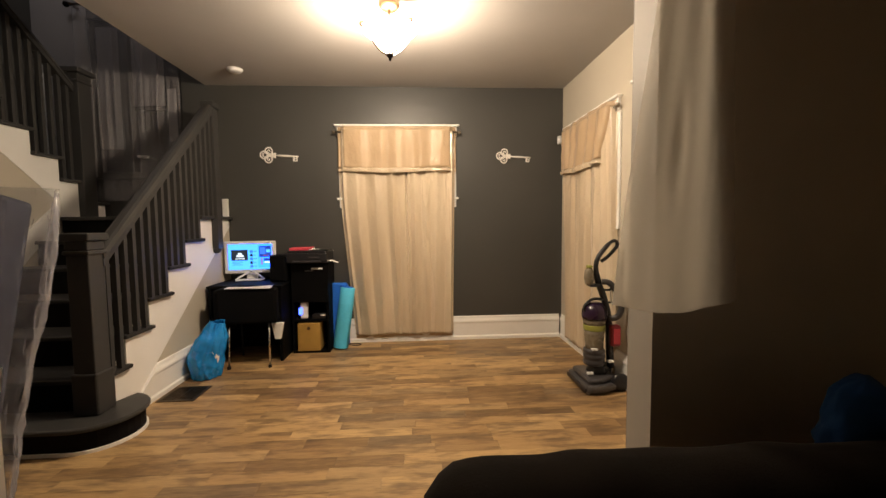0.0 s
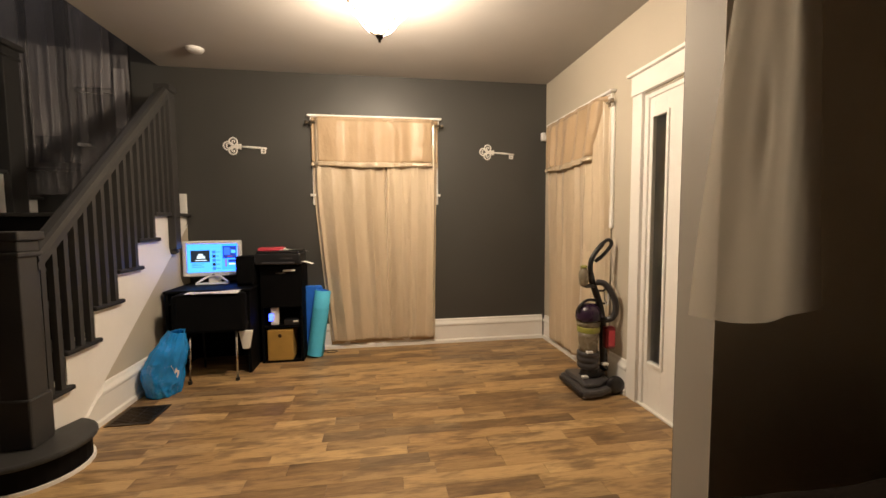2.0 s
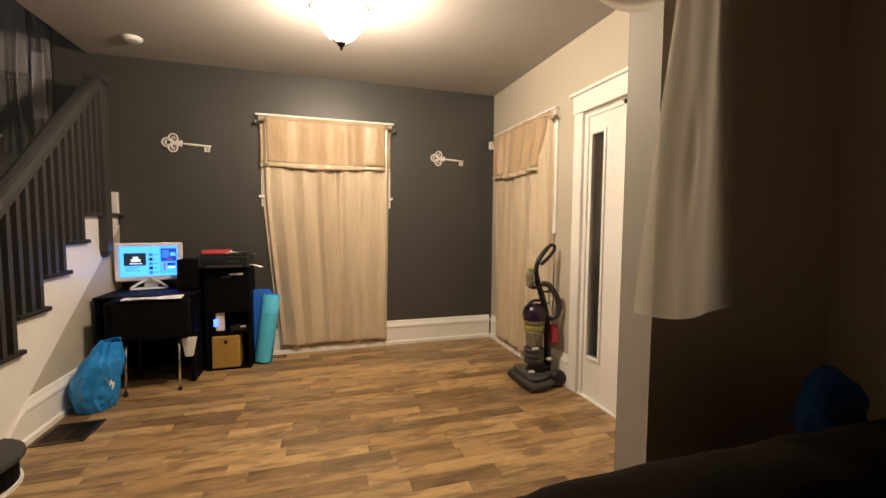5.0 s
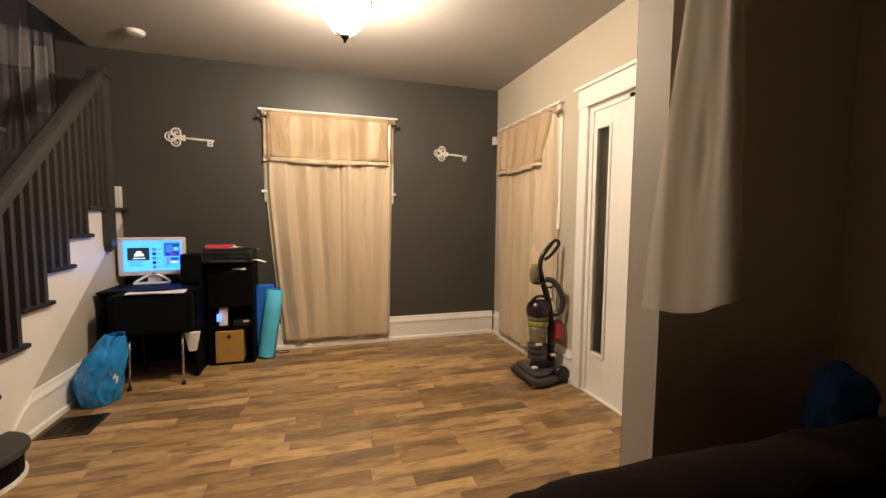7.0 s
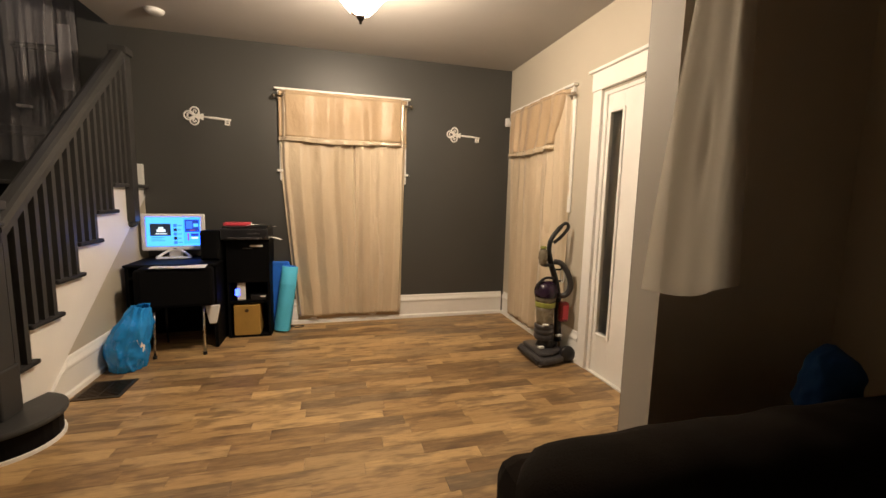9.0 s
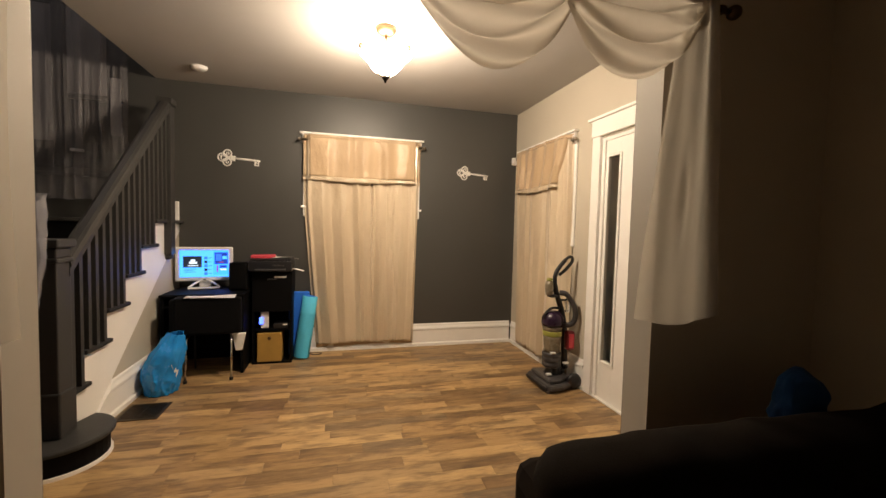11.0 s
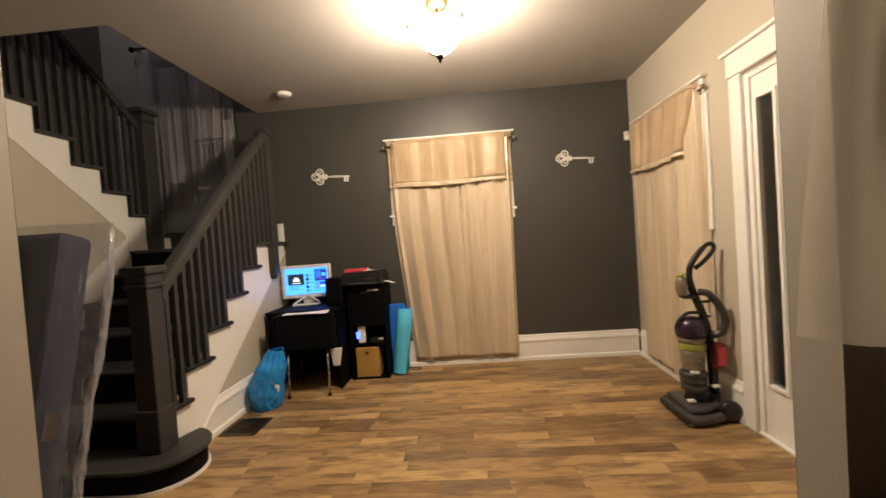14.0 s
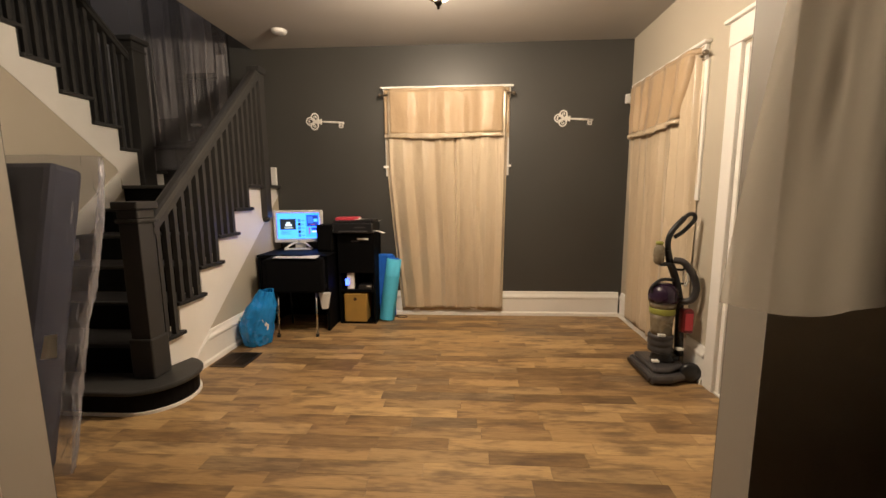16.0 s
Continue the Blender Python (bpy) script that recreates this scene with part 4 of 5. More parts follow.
# ---- rolled mats ----
mat_t = thing("yoga_mat", "teal rolled foam mat leaning beside the tower", "exercise mat", (-0.545, 4.485, 0))
mat_t.matrix_world = pose(-0.590, 4.485, 0.012, -4, 7.5, 0)
bm = bmesh.new()
lathe([(0.064, 0.0), (0.072, 0.004), (0.072, 0.60), (0.064, 0.606), (0.05, 0.600)], 24, (0, 0), bm)
part("roll", bm, M_TEAL, mat_t, smooth=True)
turn = [(0.010 + 0.0018 * k) for k in range(32)]
part("roll_end", tube([(r_ * math.cos(0.55 * k), r_ * math.sin(0.55 * k), 0.607) for k, r_ in enumerate(turn)], 0.0035, 5), M_NAVY, mat_t, "spiral edge of the rolled foam", smooth=True)
part("outer_flap", grid(16, 6, lambda u, v: ((0.074 + 0.004 * u) * math.cos(-2.9 + 2.2 * u), (0.074 + 0.004 * u) * math.sin(-2.9 + 2.2 * u), 0.002 + 0.44 * v)), M_TEAL, mat_t, smooth=True)
part("strap", lathe([(0.0735, 0.425), (0.075, 0.43), (0.075, 0.44), (0.0735, 0.445)], 24), M_TEAL, mat_t)
mat_b = thing("folded_mat", "blue folded foam mat standing against the wall", "exercise mat", (-0.605, 4.545, 0), 0)
for k in range(3):
    part("fold", boxes((-0.115, 0.08, 0.040 * k, 0.040 * k + 0.037, 0, 0.655 - 0.014 * k)), M_NAVY, mat_b, bevel=0.015)

# ---- cable end lying by the mats ----
cable = thing("cable", "thin dark cable looped on the floor by the mats", "cable", (-0.455, 4.585, 0.005))
part("loop", tube(smooth_path([(-0.09, 0.03, 0), (-0.02, -0.03, 0), (0.04, -0.025, 0), (0.05, 0.01, 0), (0.0, 0.03, 0.002), (-0.05, 0.02, 0.004), (-0.10, 0.06, 0.004)], 5), 0.004, 6), M_PLASTIC, cable, smooth=True)

# ---- blue bag on the floor ----
def crumple(rx, ry, h, seed, steps=88, rows=56):
    """A slumped bag: full low down, drawn in to a lopsided ruffled neck, with sharp creases that run from the neck."""
    def at(u, v):
        a = 2 * math.pi * u
        c, n_ = math.cos(a), math.sin(a)
        body = 0.70 + 0.36 * math.sin(math.pi * min(1.0, 0.10 + 0.95 * v)) if v < 0.72 else 0.0
        if v >= 0.72:
            k = (v - 0.72) / 0.28
            body = (0.70 + 0.36 * math.sin(math.pi * 0.784)) * (1 - k) + 0.30 * k + 0.14 * k * k
        q = Vector((c * 1.7 + seed, n_ * 1.7, v * 2.4))
        crease = 0.0
        for f, w in ((1.5, 0.10), (3.0, 0.05), (6.5, 0.012)):
            crease += w * (1 - 2.4 * abs(noise.noise(q * f)))
        k = body + crease - 0.06 + 0.05 * v * v * math.sin(9 * a + 5 * v)
        lift = h * v * (1 + 0.07 * noise.noise(Vector((c * 1.5, n_ * 1.5, seed + 2))))
        lean = 0.16 * max(0.0, v - 0.40)
        return (rx * k * c + lean, ry * k * n_, max(0.002, lift))
    bm = grid(steps, rows, at)
    bmesh.ops.remove_doubles(bm, verts=bm.verts, dist=0.0004)
    return bm


bag = thing("plastic_bag", "blue plastic bag, filled and crumpled, on the floor", "plastic bag", (-1.562, 3.82, 0))
b_ob = part("bag", crumple(0.122, 0.130, 0.455, 4.0), M_BAG, bag, smooth=True)
b_ob.modifiers.new("film", "SOLIDIFY").thickness = 0.002
part("contents", lathe([(0.08, 0.004), (0.090, 0.05), (0.085, 0.25), (0.05, 0.33)], 20), M_BAG, bag, smooth=True)
part("white_print", grid(8, 10, lambda u, v: (0.128 - 0.02 * (2 * v - 1) ** 2 - 0.016 * (2 * u - 1) ** 2, -0.090 + 0.075 * u + 0.012 * math.sin(5 * v), 0.10 + 0.15 * v)), M_PAPER, bag, "white printed patch", smooth=True)

# ---- upright vacuum cleaner, facing away from the wall ----
vac = thing("vacuum_cleaner", "dusty upright vacuum cleaner in grey, purple and lime", "vacuum cleaner", (1.600, 3.365, 0), -89)
head_prof = [(-0.185, -0.205), (0.185, -0.205), (0.200, -0.170), (0.190, -0.07), (0.130, 0.07), (0.10, 0.105), (-0.10, 0.105), (-0.130, 0.07), (-0.190, -0.07), (-0.200, -0.170)]
part("floor_head", prism(head_prof, "z", 0.012, 0.070), M_GREY_PL, vac, bevel=0.022)
part("head_cover", prism([(x * 0.82, y * 0.74 - 0.03) for x, y in head_prof], "z", 0.070, 0.104), M_GREY_PL, vac, "dusty grey hood", bevel=0.020)
part("head_ridge", prism([(-0.19, 0.06), (-0.05, 0.06), (0.03, 0.125), (0.03, 0.15), (-0.10, 0.12)], "x", -0.055, 0.055), M_PLASTIC, vac, bevel=0.010)
part("bumper", boxes((-0.175, 0.175, -0.216, -0.2055, 0.02, 0.05)), M_PLASTIC, vac, bevel=0.004)
for sgn in (-1, 1):
    bm = lathe([(0.03, -0.022), (0.062, -0.018), (0.068, 0.0), (0.062, 0.018), (0.03, 0.022)], 20)
    bmesh.ops.rotate(bm, verts=bm.verts, cent=(0, 0, 0), matrix=Matrix.Rotation(radians(90), 3, "Y"))
    bmesh.ops.translate(bm, verts=bm.verts, vec=(sgn * 0.128, 0.068, 0.069))
    part("wheel", bm, M_PLASTIC, vac, smooth=True)
    bm = lathe([(0.012, -0.012), (0.018, -0.012), (0.018, 0.012), (0.012, 0.012)], 12)
    bmesh.ops.rotate(bm, verts=bm.verts, cent=(0, 0, 0), matrix=Matrix.Rotation(radians(90), 3, "Y"))
    bmesh.ops.translate(bm, verts=bm.verts, vec=(sgn * 0.15, -0.185, 0.018))
    part("front_roller", bm, M_WHITE_PL, vac, smooth=True)
VY = -0.075                              # axis of the cup, in front of the spine
part("neck", lathe([(0.060, 0.10), (0.074, 0.12), (0.062, 0.15), (0.070, 0.17)], 20, (0, VY + 0.02)), M_PLASTIC, vac, smooth=True)
part("motor_housing", lathe([(0.066, 0.165), (0.078, 0.175), (0.078, 0.205), (0.070, 0.212), (0.079, 0.220), (0.080, 0.248), (0.071, 0.256), (0.080, 0.264), (0.080, 0.284), (0.070, 0.294)], 24, (0, VY)), M_GREY_PL, vac, smooth=True)
part("dirt_cup", lathe([(0.068, 0.292), (0.066, 0.33), (0.072, 0.40), (0.078, 0.435)], 24, (0, VY)), M_SMOKE, vac, "dusty see-through dirt cup", smooth=True)
part("lime_ring", lathe([(0.079, 0.435), (0.081, 0.442), (0.081, 0.470), (0.079, 0.476)], 24, (0, VY)), M_LIME, vac, "lime green ring", smooth=True)
part("cup_top", lathe([(0.079, 0.476), (0.083, 0.495), (0.084, 0.520)], 24, (0, VY)), M_SMOKE, vac, smooth=True)
part("lid", lathe([(0.090, 0.520), (0.094, 0.540), (0.091, 0.582), (0.076, 0.618), (0.045, 0.640), (0.009, 0.646)], 24, (0, VY)), M_PURPLE, vac, "dark purple lid", smooth=True)
part("lid_grip", tube(smooth_path([(0.02, VY - 0.075, 0.565), (0.02, VY - 0.090, 0.615), (0.02, VY - 0.03, 0.668), (0.01, VY + 0.06, 0.665)], 4), 0.011, 8), M_PLASTIC, vac, smooth=True)
spine = smooth_path([(0, 0.055, 0.14), (0, 0.045, 0.32), (0, 0.035, 0.50), (0, 0.0, 0.66), (0, -0.045, 0.78), (0, -0.068, 0.87)], 6)
part("spine", tube(spine, [0.030 - 0.008 * i / 30 for i in range(len(spine))], 10), M_PLASTIC, vac, smooth=True)
part("side_filter", boxes((0.02, 0.085, 0.020, 0.098, 0.315, 0.480)), M_MAROON, vac, "maroon filter cover", bevel=0.020)
part("filter_rib", boxes((0.0855, 0.089, 0.035, 0.085, 0.34, 0.455)), M_RED, vac, bevel=0.001)
for y, z in ((-0.10, 0.300), (0.025, 0.205), (-0.13, 0.118)):
    part("latch", boxes((0.045, 0.080, y - 0.022, y + 0.022, z - 0.008, z + 0.008)), M_WHITE_PL, vac, "pale latch", bevel=0.004)
handle = smooth_path([(0, -0.066, 0.86), (0, -0.068, 0.925), (0, -0.050, 0.985), (0, 0.000, 1.050), (0, 0.050, 1.098), (0, 0.084, 1.100), (0, 0.094, 1.070), (0, 0.065, 1.030), (0, 0.020, 0.985), (0, -0.030, 0.950)], 5)
part("handle", tube(handle, [0.019 if i < 18 else 0.014 for i in range(len(handle))], 8), M_PLASTIC, vac, smooth=True)
part("attachment", lathe([(0.018, 0.775), (0.032, 0.79), (0.036, 0.84), (0.032, 0.885), (0.018, 0.905)], 14, (0.015, -0.128)), M_SMOKE, vac, "grey clip-on nozzle", smooth=True)
part("attachment_clip", boxes((-0.02, 0.04, -0.125, -0.05, 0.762, 0.785)), M_PLASTIC, vac, bevel=0.006)
part("attachment_tip", lathe([(0.020, 0.905), (0.026, 0.912), (0.020, 0.925)], 12, (0.015, -0.128)), M_LIME, vac, smooth=True)
hose = smooth_path([(0.02, -0.035, 0.800), (0.045, 0.010, 0.795), (0.060, 0.050, 0.750), (0.070, 0.085, 0.680), (0.070, 0.098, 0.610), (0.060, 0.085, 0.550), (0.040, 0.055, 0.525), (0.020, 0.030, 0.525)], 14)
part("hose", tube(hose, [0.021 + 0.003 * (i % 2) for i in range(len(hose))], 10), M_GREY_PL, vac, "ribbed grey hose", smooth=True)
for y, z in ((0.045, 0.64), (0.015, 0.735)):
    part("cord_hook", tube([(0.0, y - 0.04, z), (0.02, y + 0.015, z), (0.02, y + 0.03, z + 0.02)], 0.008, 6), M_PLASTIC, vac, smooth=True)
cord = smooth_path([(0.03, 0.05, 0.74), (0.04, 0.055, 0.70), (0.035, 0.06, 0.655), (0.025, 0.05, 0.63), (0.01, 0.045, 0.67), (0.015, 0.04, 0.73)], 5)
part("cord", tube(cord, 0.0065, 6, None, True), M_PAPER, vac, "pale coiled cord", smooth=True)

# ---- wrapped mattress behind the opening ----
mats = thing("wrapped_mattress", "blue-grey mattress wrapped in clear plastic, leaning on end", "mattress", (-1.60, 2.18, 0))
mats.matrix_world = pose(-1.60, 2.09, 0.02, -13.2, 0, 0)
part("mattress", boxes((-0.92, -0.115, 0.0, 0.17, 0.0, 1.43)), M_MATTRESS, mats, bevel=0.03)
WRAP_OUT = ((0.0, 0.10, 0.0), (0.18, 0.14, -0.01), (0.42, 0.12, 0.0), (0.55, 0.06, 0.03), (1.0, 0.04, 0.05))


def wrap_out(v):
    """How far the loose film stands out past the mattress end at v down from its top: sideways and forwards."""
    for (v0, a0, b0), (v1, a1, b1) in zip(WRAP_OUT, WRAP_OUT[1:]):
        if v <= v1:
            k = (v - v0) / (v1 - v0)
            return a0 + (a1 - a0) * k, b0 + (b1 - b0) * k
    return WRAP_OUT[-1][1:]


def crinkle(u, v, s):
    """Sharp irregular folds of stiff film."""
    return 0.034 * (0.45 - abs(noise.noise(Vector((u * 4 + v, v * 6, s))))) + 0.020 * (0.4 - abs(noise.noise(Vector((u * 9, v * 13 - u * 4, s + 3))))) + 0.009 * noise.noise(Vector((u * 26, v * 30, s)))


def wrap(u, v):
    """The film lies on the front and runs out past the end into a loose fold."""
    ex, ey = wrap_out(v)
    wob = crinkle(u, v, 2.0)
    if u < 0.4:
        x, y = -0.50 + 0.36 * u / 0.4, -0.020 + 0.12 * wob
    else:
        k = (u - 0.4) / 0.6
        x, y = -0.14 + (ex + 0.14) * k, -0.020 + (ey + 0.02) * k ** 1.2 + (0.2 + 1.1 * k) * wob
    return (x + 0.5 * wob, y, 1.45 - 1.43 * v + 0.25 * wob * (1 - v))


film = part("plastic_wrap", grid(80, 80, wrap), M_FILM_THICK, mats, "creased clear plastic wrap", smooth=True)


def wrap_end(u, v):
    """The film from that fold back round to the far side."""
    ex, ey = wrap_out(v)
    wob = crinkle(u, v, 9.0)
    return (ex + (-0.10 - ex) * u ** 1.4 + wob, ey + (0.22 - ey) * u, 1.44 - 1.42 * v + 0.3 * wob * (1 - v))


film2 = part("plastic_wrap", grid(40, 70, wrap_end), M_FILM_THICK, mats, "creased clear plastic wrap", smooth=True)
film.visible_shadow = film2.visible_shadow = False
part("paper_label", grid(5, 5, lambda u, v: (-0.020 + 0.075 * u, -0.050 + 0.01 * math.sin(3 * u + v), 0.54 + 0.10 * v + 0.01 * u)), M_PAPER, mats, "white paper label")

# ---- landing window behind plastic film ----
win3 = new("window_3")
structure(win3, "tall dark framed landing window with grey blinds", "window")
x0, x1, z0, z1 = W3
part("window_frame", boxes((x0, x0 + 0.05, YB + 0.02, YB + 0.10, z0, z1), (x1 - 0.05, x1, YB + 0.02, YB + 0.10, z0, z1), (x0 + 0.05, x1 - 0.05, YB + 0.02, YB + 0.10, z0, z0 + 0.05), (x0 + 0.05, x1 - 0.05, YB + 0.02, YB + 0.10, z1 - 0.05, z1)), M_STAIR, win3, bevel=0.004)
part("mullion", boxes((-2.705, -2.615, YB - 0.012, YB + 0.10, z0 + 0.05, z1 - 0.05)), M_STAIR, win3, "dark upright between the two lights", bevel=0.006)
part("window_sill", boxes((x0 - 0.05, x1 + 0.05, YB - 0.045, YB, z0 - 0.03, z0)), M_STAIR, win3, bevel=0.006)
for a, b, zb in ((x0 + 0.05, -2.705, z0 + 0.05), (-2.615, x1 - 0.05, z0 + 0.05)):
    zm = 2.44
    part("pane", boxes((a, b, YB + 0.07, YB + 0.075, zb, z1 - 0.05)), M_GLASS, win3)
    part("meeting_rail", boxes((a, b, YB + 0.045, YB + 0.085, zm - 0.03, zm)), M_STAIR, win3, bevel=0.004)
part("blind", boxes((x0 + 0.055, -2.710, YB + 0.030, YB + 0.034, 2.02, z1 - 0.052)), M_BLIND, win3, "pale grey roller blind")
part("blind", boxes((-2.610, -2.310, YB + 0.030, YB + 0.034, 2.45, z1 - 0.052)), M_BLIND, win3, "pale grey roller blind")
part("blind", boxes((-2.285, -2.20, YB + 0.030, YB + 0.034, 2.10, 2.62)), M_BLIND, win3, "strip of a pale blind")
part("latch", boxes((-2.58, -2.50, YB - 0.010, YB + 0.044, 1.935, 1.955)), M_WHITE_PL, win3, "white sash latch")
structure(part("trim", boxes((-3.425, -3.35, YB - 0.02, YB - 0.001, LAND_Z + 0.03, 2.74)), M_WHITE, None, bevel=0.004), "white upright trim board on the landing wall", "trim")


def film_sheet(x0, x1, y, z0, z1, seed):
    """Thin film in long uneven pleats, bunched at the foot."""
    r = random.Random(seed)
    pleats = [(x0 + (x1 - x0) * r.random(), 0.008 + 0.016 * r.random(), r.choice((-1, 1)) * (0.020 + 0.03 * r.random()), 0.10 * (r.random() - 0.5)) for _ in range(26)]

    def at(u, v):
        x = x0 + (x1 - x0) * u
        d = sum(h * math.exp(-((x - c - lean * v) / w) ** 2) for c, w, h, lean in pleats)
        d += 0.020 * noise.noise(Vector((u * 5, v * 1.3, seed))) + 0.05 * max(0, v - 0.75) * noise.noise(Vector((u * 12, v * 14, seed)))
        return (x + 0.02 * noise.noise(Vector((u * 3, v * 4, seed + 3))), y - 0.02 + 0.5 * d, z1 + (z0 - z1) * v + 0.02 * noise.noise(Vector((u * 9, v * 4, seed))))
    return grid(170, 30, at)


sheet = thing("plastic_sheeting", "clear creased plastic film hung over the landing window", "plastic sheet", (0, 0, 0))
for n, (a, b, y) in enumerate(((-3.05, -2.44, YB - 0.075), (-2.50, -2.08, YB - 0.090))):
    part("film", film_sheet(a, b, y, 1.50, 3.345, 11 + n), M_FILM, sheet, smooth=True)
part("rail", tube([(-3.09, YB - 0.085, 3.36), (-1.90, YB - 0.085, 3.36)], 0.012, 8), M_BRONZE, sheet, "dark thin rod", smooth=True)
bm = bmesh.new()
bmesh.ops.create_uvsphere(bm, u_segments=12, v_segments=8, radius=0.028, matrix=Matrix.Translation((-3.10, YB - 0.085, 3.36)))
part("finial", bm, M_BLACKENED, sheet, smooth=True)
part("bracket", boxes((-3.07, -3.05, YB - 0.097, YB, 3.35, 3.37)), M_BRONZE, sheet)

# ---- sheer scarf over the opening ----
rodz, rody = 2.13, 1.49
srod = thing("scarf_rod", "dark rod over the wide opening", "curtain rod", (0, 0, 0))
part("bar", tube([(-1.28, rody, rodz), (1.10, rody, rodz)], 0.011, 8), M_BRONZE, srod, smooth=True)
for x in (-1.24, 1.06):
    part("bracket", boxes((x - 0.012, x + 0.012, rody - 0.012, OY0, rodz - 0.012, rodz + 0.012)), M_BRONZE, srod)
for x in (-1.30, 1.12):
    bm = bmesh.new()
    bmesh.ops.create_uvsphere(bm, u_segments=14, v_segments=10, radius=0.026, matrix=Matrix.Translation((x, rody, rodz)))
    part("finial", bm, M_BRONZE, srod, smooth=True)
scarf = thing("sheer_scarf", "cream sheer scarf draped in swags with hanging tails", "scarf curtain", (0, 0, 0))


def swag(xa, xb, drop, seed, bulge=0.11):
    def at(u, v):
        s = 4 * u * (1 - u)
        hang = s ** 0.85
        x = xa + (xb - xa) * u + 0.02 * math.sin(6 * v + seed) * s
        z = rodz + 0.015 - hang * (0.04 + drop * v) - 0.018 * math.sin(19 * v + seed + 2 * u) * s
        y = rody - 0.02 - bulge * hang * (0.25 + 0.75 * math.sin(math.pi * (0.15 + 0.75 * v))) - 0.034 * math.sin(17 * v + 3 * math.sin(3.1 * u) + seed) * s
        return (x, y, z)
    return part("swag", grid(44, 60, at), M_SWAG, scarf, smooth=True)


swag(-1.08, -0.10, 0.165, 1.0)
swag(-0.14, 0.49, 0.300, 2.2, 0.02)
swag(0.38, 0.98, 0.285, 4.1, 0.06)


def tail(xa, xb, ta, tb, z0, seed, lean):
    """A hanging end of the scarf: gathered at the rod, spread at the hem."""
    def at(u, v):
        a, b = ta + (xa - ta) * v, tb + (xb - tb) * v
        fold = 0.011 * math.sin(8 * u + seed + 0.9 * v) + 0.004 * math.sin(19 * u + 2 * seed - 1.3 * v) + 0.003 * noise.noise(Vector((u * 2.6 + seed, v * 1.2, 0.7))) + 0.003 * abs(noise.noise(Vector((u * 6, v * 3 + u * 4, seed))))
        pinch = 0.014 * math.exp(-((u - 0.35 - 0.1 * v) / 0.06) ** 2) * math.exp(-((v - 0.62) / 0.12) ** 2)
        y = rody - 0.035 - 0.032 * v + lean * (u - 0.5) + fold * (1.15 - 0.4 * v) - pinch
        z = rodz + 0.02 + (z0 - rodz - 0.02) * v - 0.025 * math.sin(math.pi * u) * v + 0.010 * (u - 0.5) * v
        return (a + (b - a) * u + 0.008 * math.sin(5 * v + seed), y, z)
    return part("tail", grid(48, 40, at), M_SHEER, scarf, smooth=True)


tail(0.722, 1.040, 0.872, 1.010, 1.035, 0.4, -0.03)
tail(-1.23, -0.985, -1.24, -1.0, 1.035, 2.0, 0.05)
bm = bmesh.new()
bmesh.ops.create_uvsphere(bm, u_segments=14, v_segments=10, radius=0.03, matrix=Matrix.Translation((-0.105, rody - 0.04, 2.005)))
part("knot_ring", bm, M_BRONZE, scarf, "dark ring that gathers the scarf", smooth=True)

# ---- sofa in the dark near room ----
sofa = thing("sofa", "dark brown upholstered sofa with a rolled back", "sofa", (0, 0, 0))
def sofa_back(u, v):
    a = 2 * math.pi * v
    x = 0.205 + 1.46 * u
    sag = 0.045 * max(0.0, u - 0.3) + 0.018 * math.sin(5 * u + 0.6) + 0.012 * noise.noise(Vector((u * 8, v * 2, 1.0)))
    r = 0.10 * (1 - max(0, (0.05 - u) / 0.05) ** 2 * 0.55) + 0.008 * noise.noise(Vector((u * 14, math.cos(a) * 2, math.sin(a) * 2)))
    return (x, 1.11 + 1.15 * r * math.cos(a), 0.695 + sag + r * math.sin(a))
bm = grid(50, 20, sofa_back)
bmesh.ops.remove_doubles(bm, verts=bm.verts, dist=0.0004)
bmesh.ops.holes_fill(bm, edges=bm.edges)
part("back_roll", bm, M_SOFA, sofa, smooth=True)
part("back", boxes((0.23, 1.66, 1.03, 1.36, 0.10, 0.67)), M_SOFA, sofa, bevel=0.06)
part("base", boxes((0.23, 1.66, 0.47, 1.03, 0.10, 0.30)), M_SOFA, sofa, bevel=0.02)
for k in range(2):
    part("seat_cushion", boxes((0.37 + 0.56 * k, 0.925 + 0.56 * k, 0.45, 1.025, 0.302, 0.44)), M_SOFA, sofa, bevel=0.04)
for x in (0.23, 1.50):
    part("arm", boxes((x, x + 0.16, 0.45, 1.028, 0.302, 0.58)), M_SOFA, sofa, bevel=0.05)
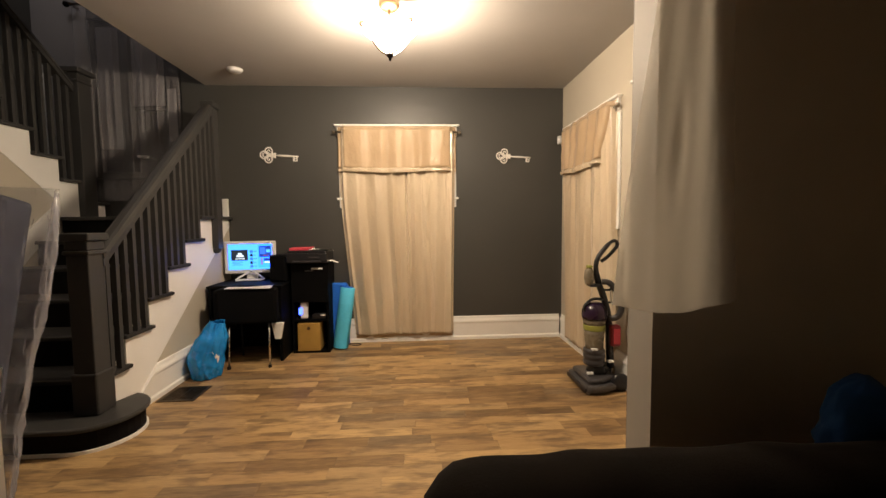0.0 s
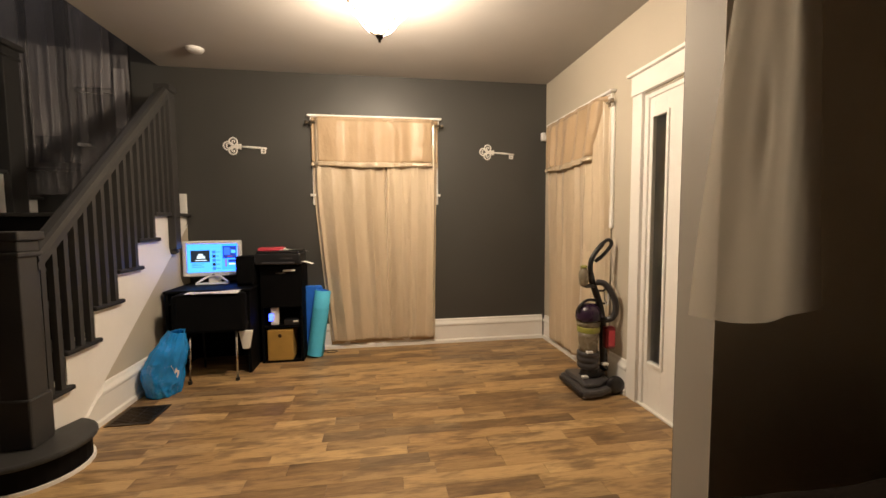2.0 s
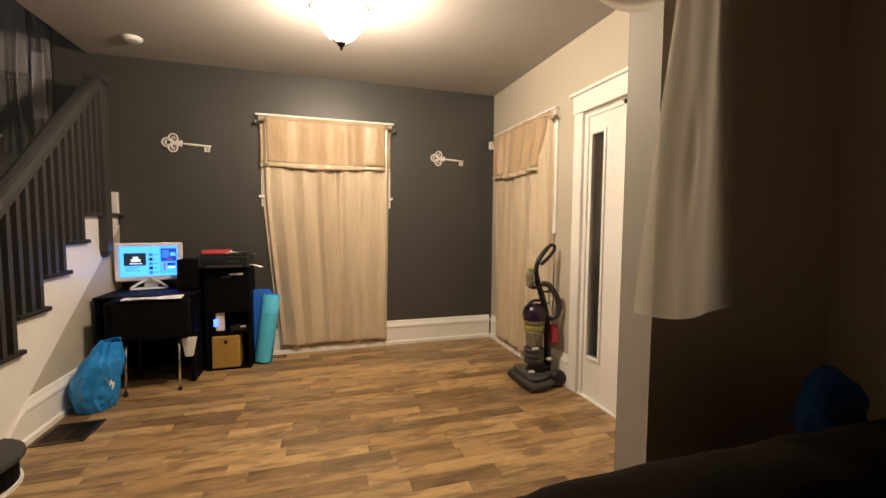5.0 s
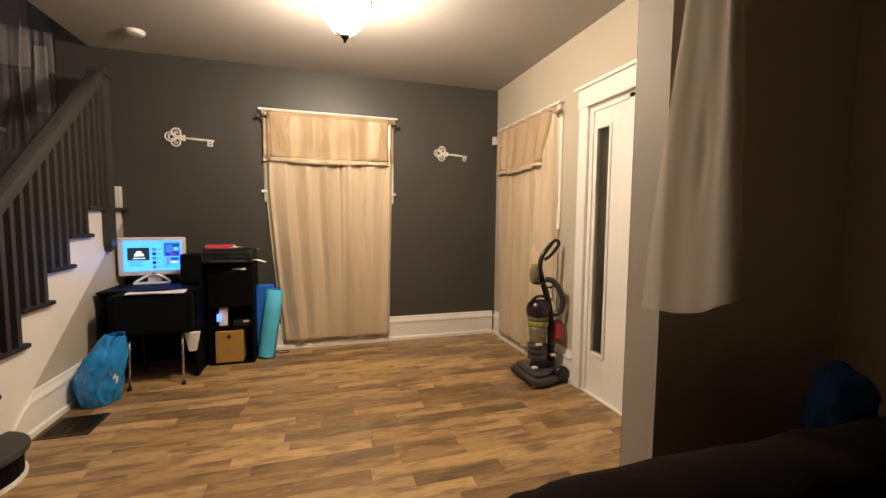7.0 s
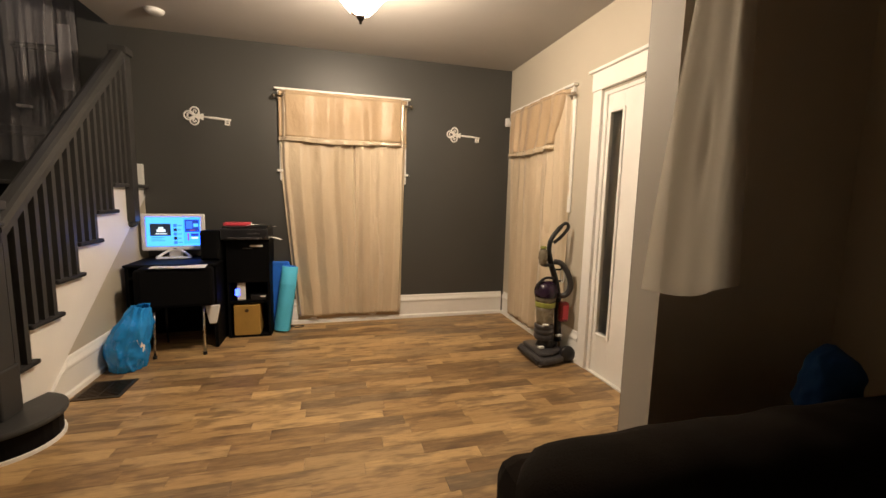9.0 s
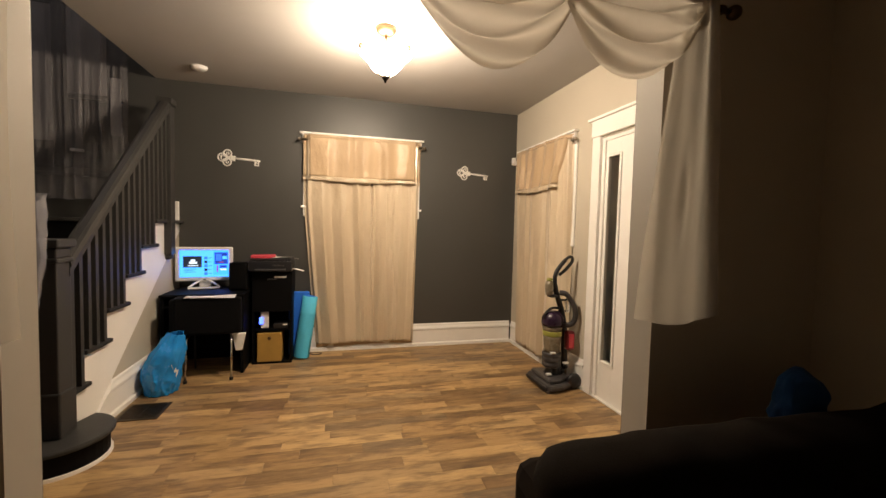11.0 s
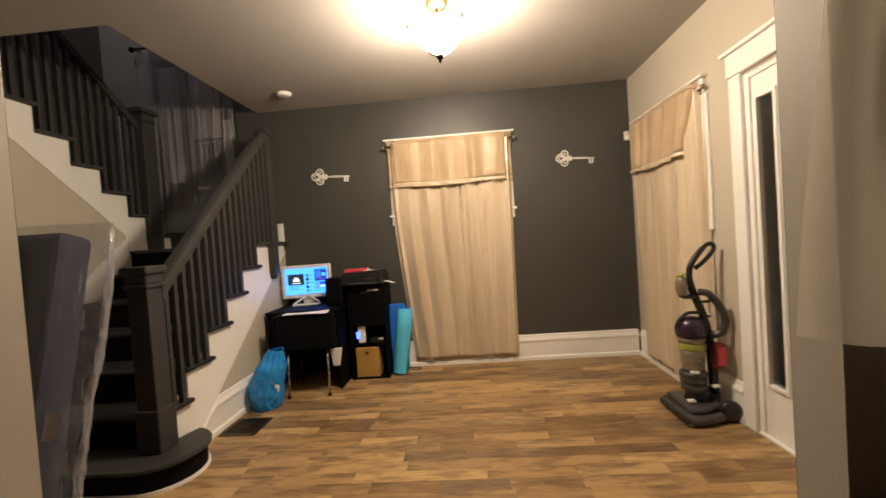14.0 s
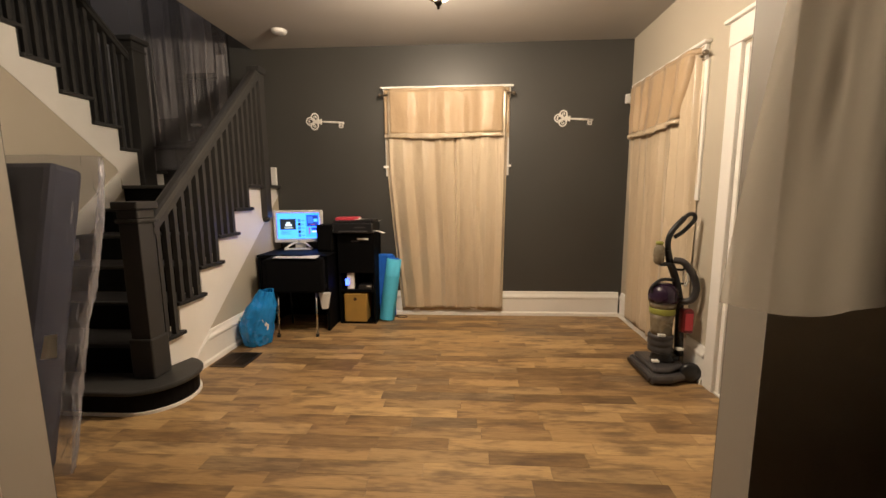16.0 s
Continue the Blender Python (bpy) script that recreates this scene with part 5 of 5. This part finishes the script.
for x in (0.29, 1.60):
    for y in (0.53, 1.33):
        part("leg", boxes((x - 0.03, x + 0.03, y - 0.03, y + 0.03, 0, 0.10)), M_BLACK, sofa)
bcl = thing("blue_blanket", "blue cloth bunched on the sofa back", "blanket", (1.252, 1.275, 0.67))
def heap(u, v):
    """A soft bunch of cloth, closed at the top, with slanting folds."""
    a = 2 * math.pi * u
    q = Vector((math.cos(a) * 1.6, math.sin(a) * 1.6, v * 2.2))
    k = (1.0 - 0.15 * v) * math.sqrt(max(0.0, 1 - v ** 7)) * (1 + 0.32 * noise.noise(q) + 0.16 * noise.noise(q * 2.6) + 0.05 * math.sin(5 * a + 4 * v))
    return (0.100 * k * math.cos(a), 0.06 * k * math.sin(a), 0.205 * v * (1 + 0.22 * noise.noise(Vector((0.9 * k * math.cos(a), 0.9 * k * math.sin(a), 4.0)))))
part("cloth", grid(40, 22, heap), M_BLUE_CLOTH, bcl, smooth=True)

# boards last
BW = 0.097
rng = random.Random(7)
lengths = (0.36, 0.46, 0.58, 0.72)
board_me = {}
for L in lengths:
    me = bpy.data.meshes.new("board")
    bm = boxes((0.0006, L - 0.0006, 0.0004, BW - 0.0004, -0.012, 0.0))
    bmesh.ops.recalc_face_normals(bm, faces=bm.faces[:])
    bm.to_mesh(me)
    bm.free()
    me.materials.append(M_PLANK)
    board_me[L] = me
rest = bmesh.new()
count = 0
row = 0
y = YS
while y < YB:
    x = XL - 1.2 - rng.random() * 0.5
    while x < XR + 0.02:
        L = rng.choice(lengths)
        if y > 1.95 and x > -1.75 and y < YB and count < 296:
            ob = new("board", board_me[L])
            ob.parent = floor_ob
            ob.location = (x, y, 0)
            ob.scale.x = min(1.0, (XR + 0.10 - x) / L)
            count += 1
        elif x + L > XL - 1.19:
            box(rest, max(x, XL - 1.2) + 0.0006, min(x + L, XR + 0.10) - 0.0006, y + 0.0004, y + BW - 0.0004, -0.012, 0.0)
        x += L
    y += BW
structure(part("floor_rest", rest, M_PLANK_REST, floor_ob), "brown laminate boards")["kind"] = "stuff"
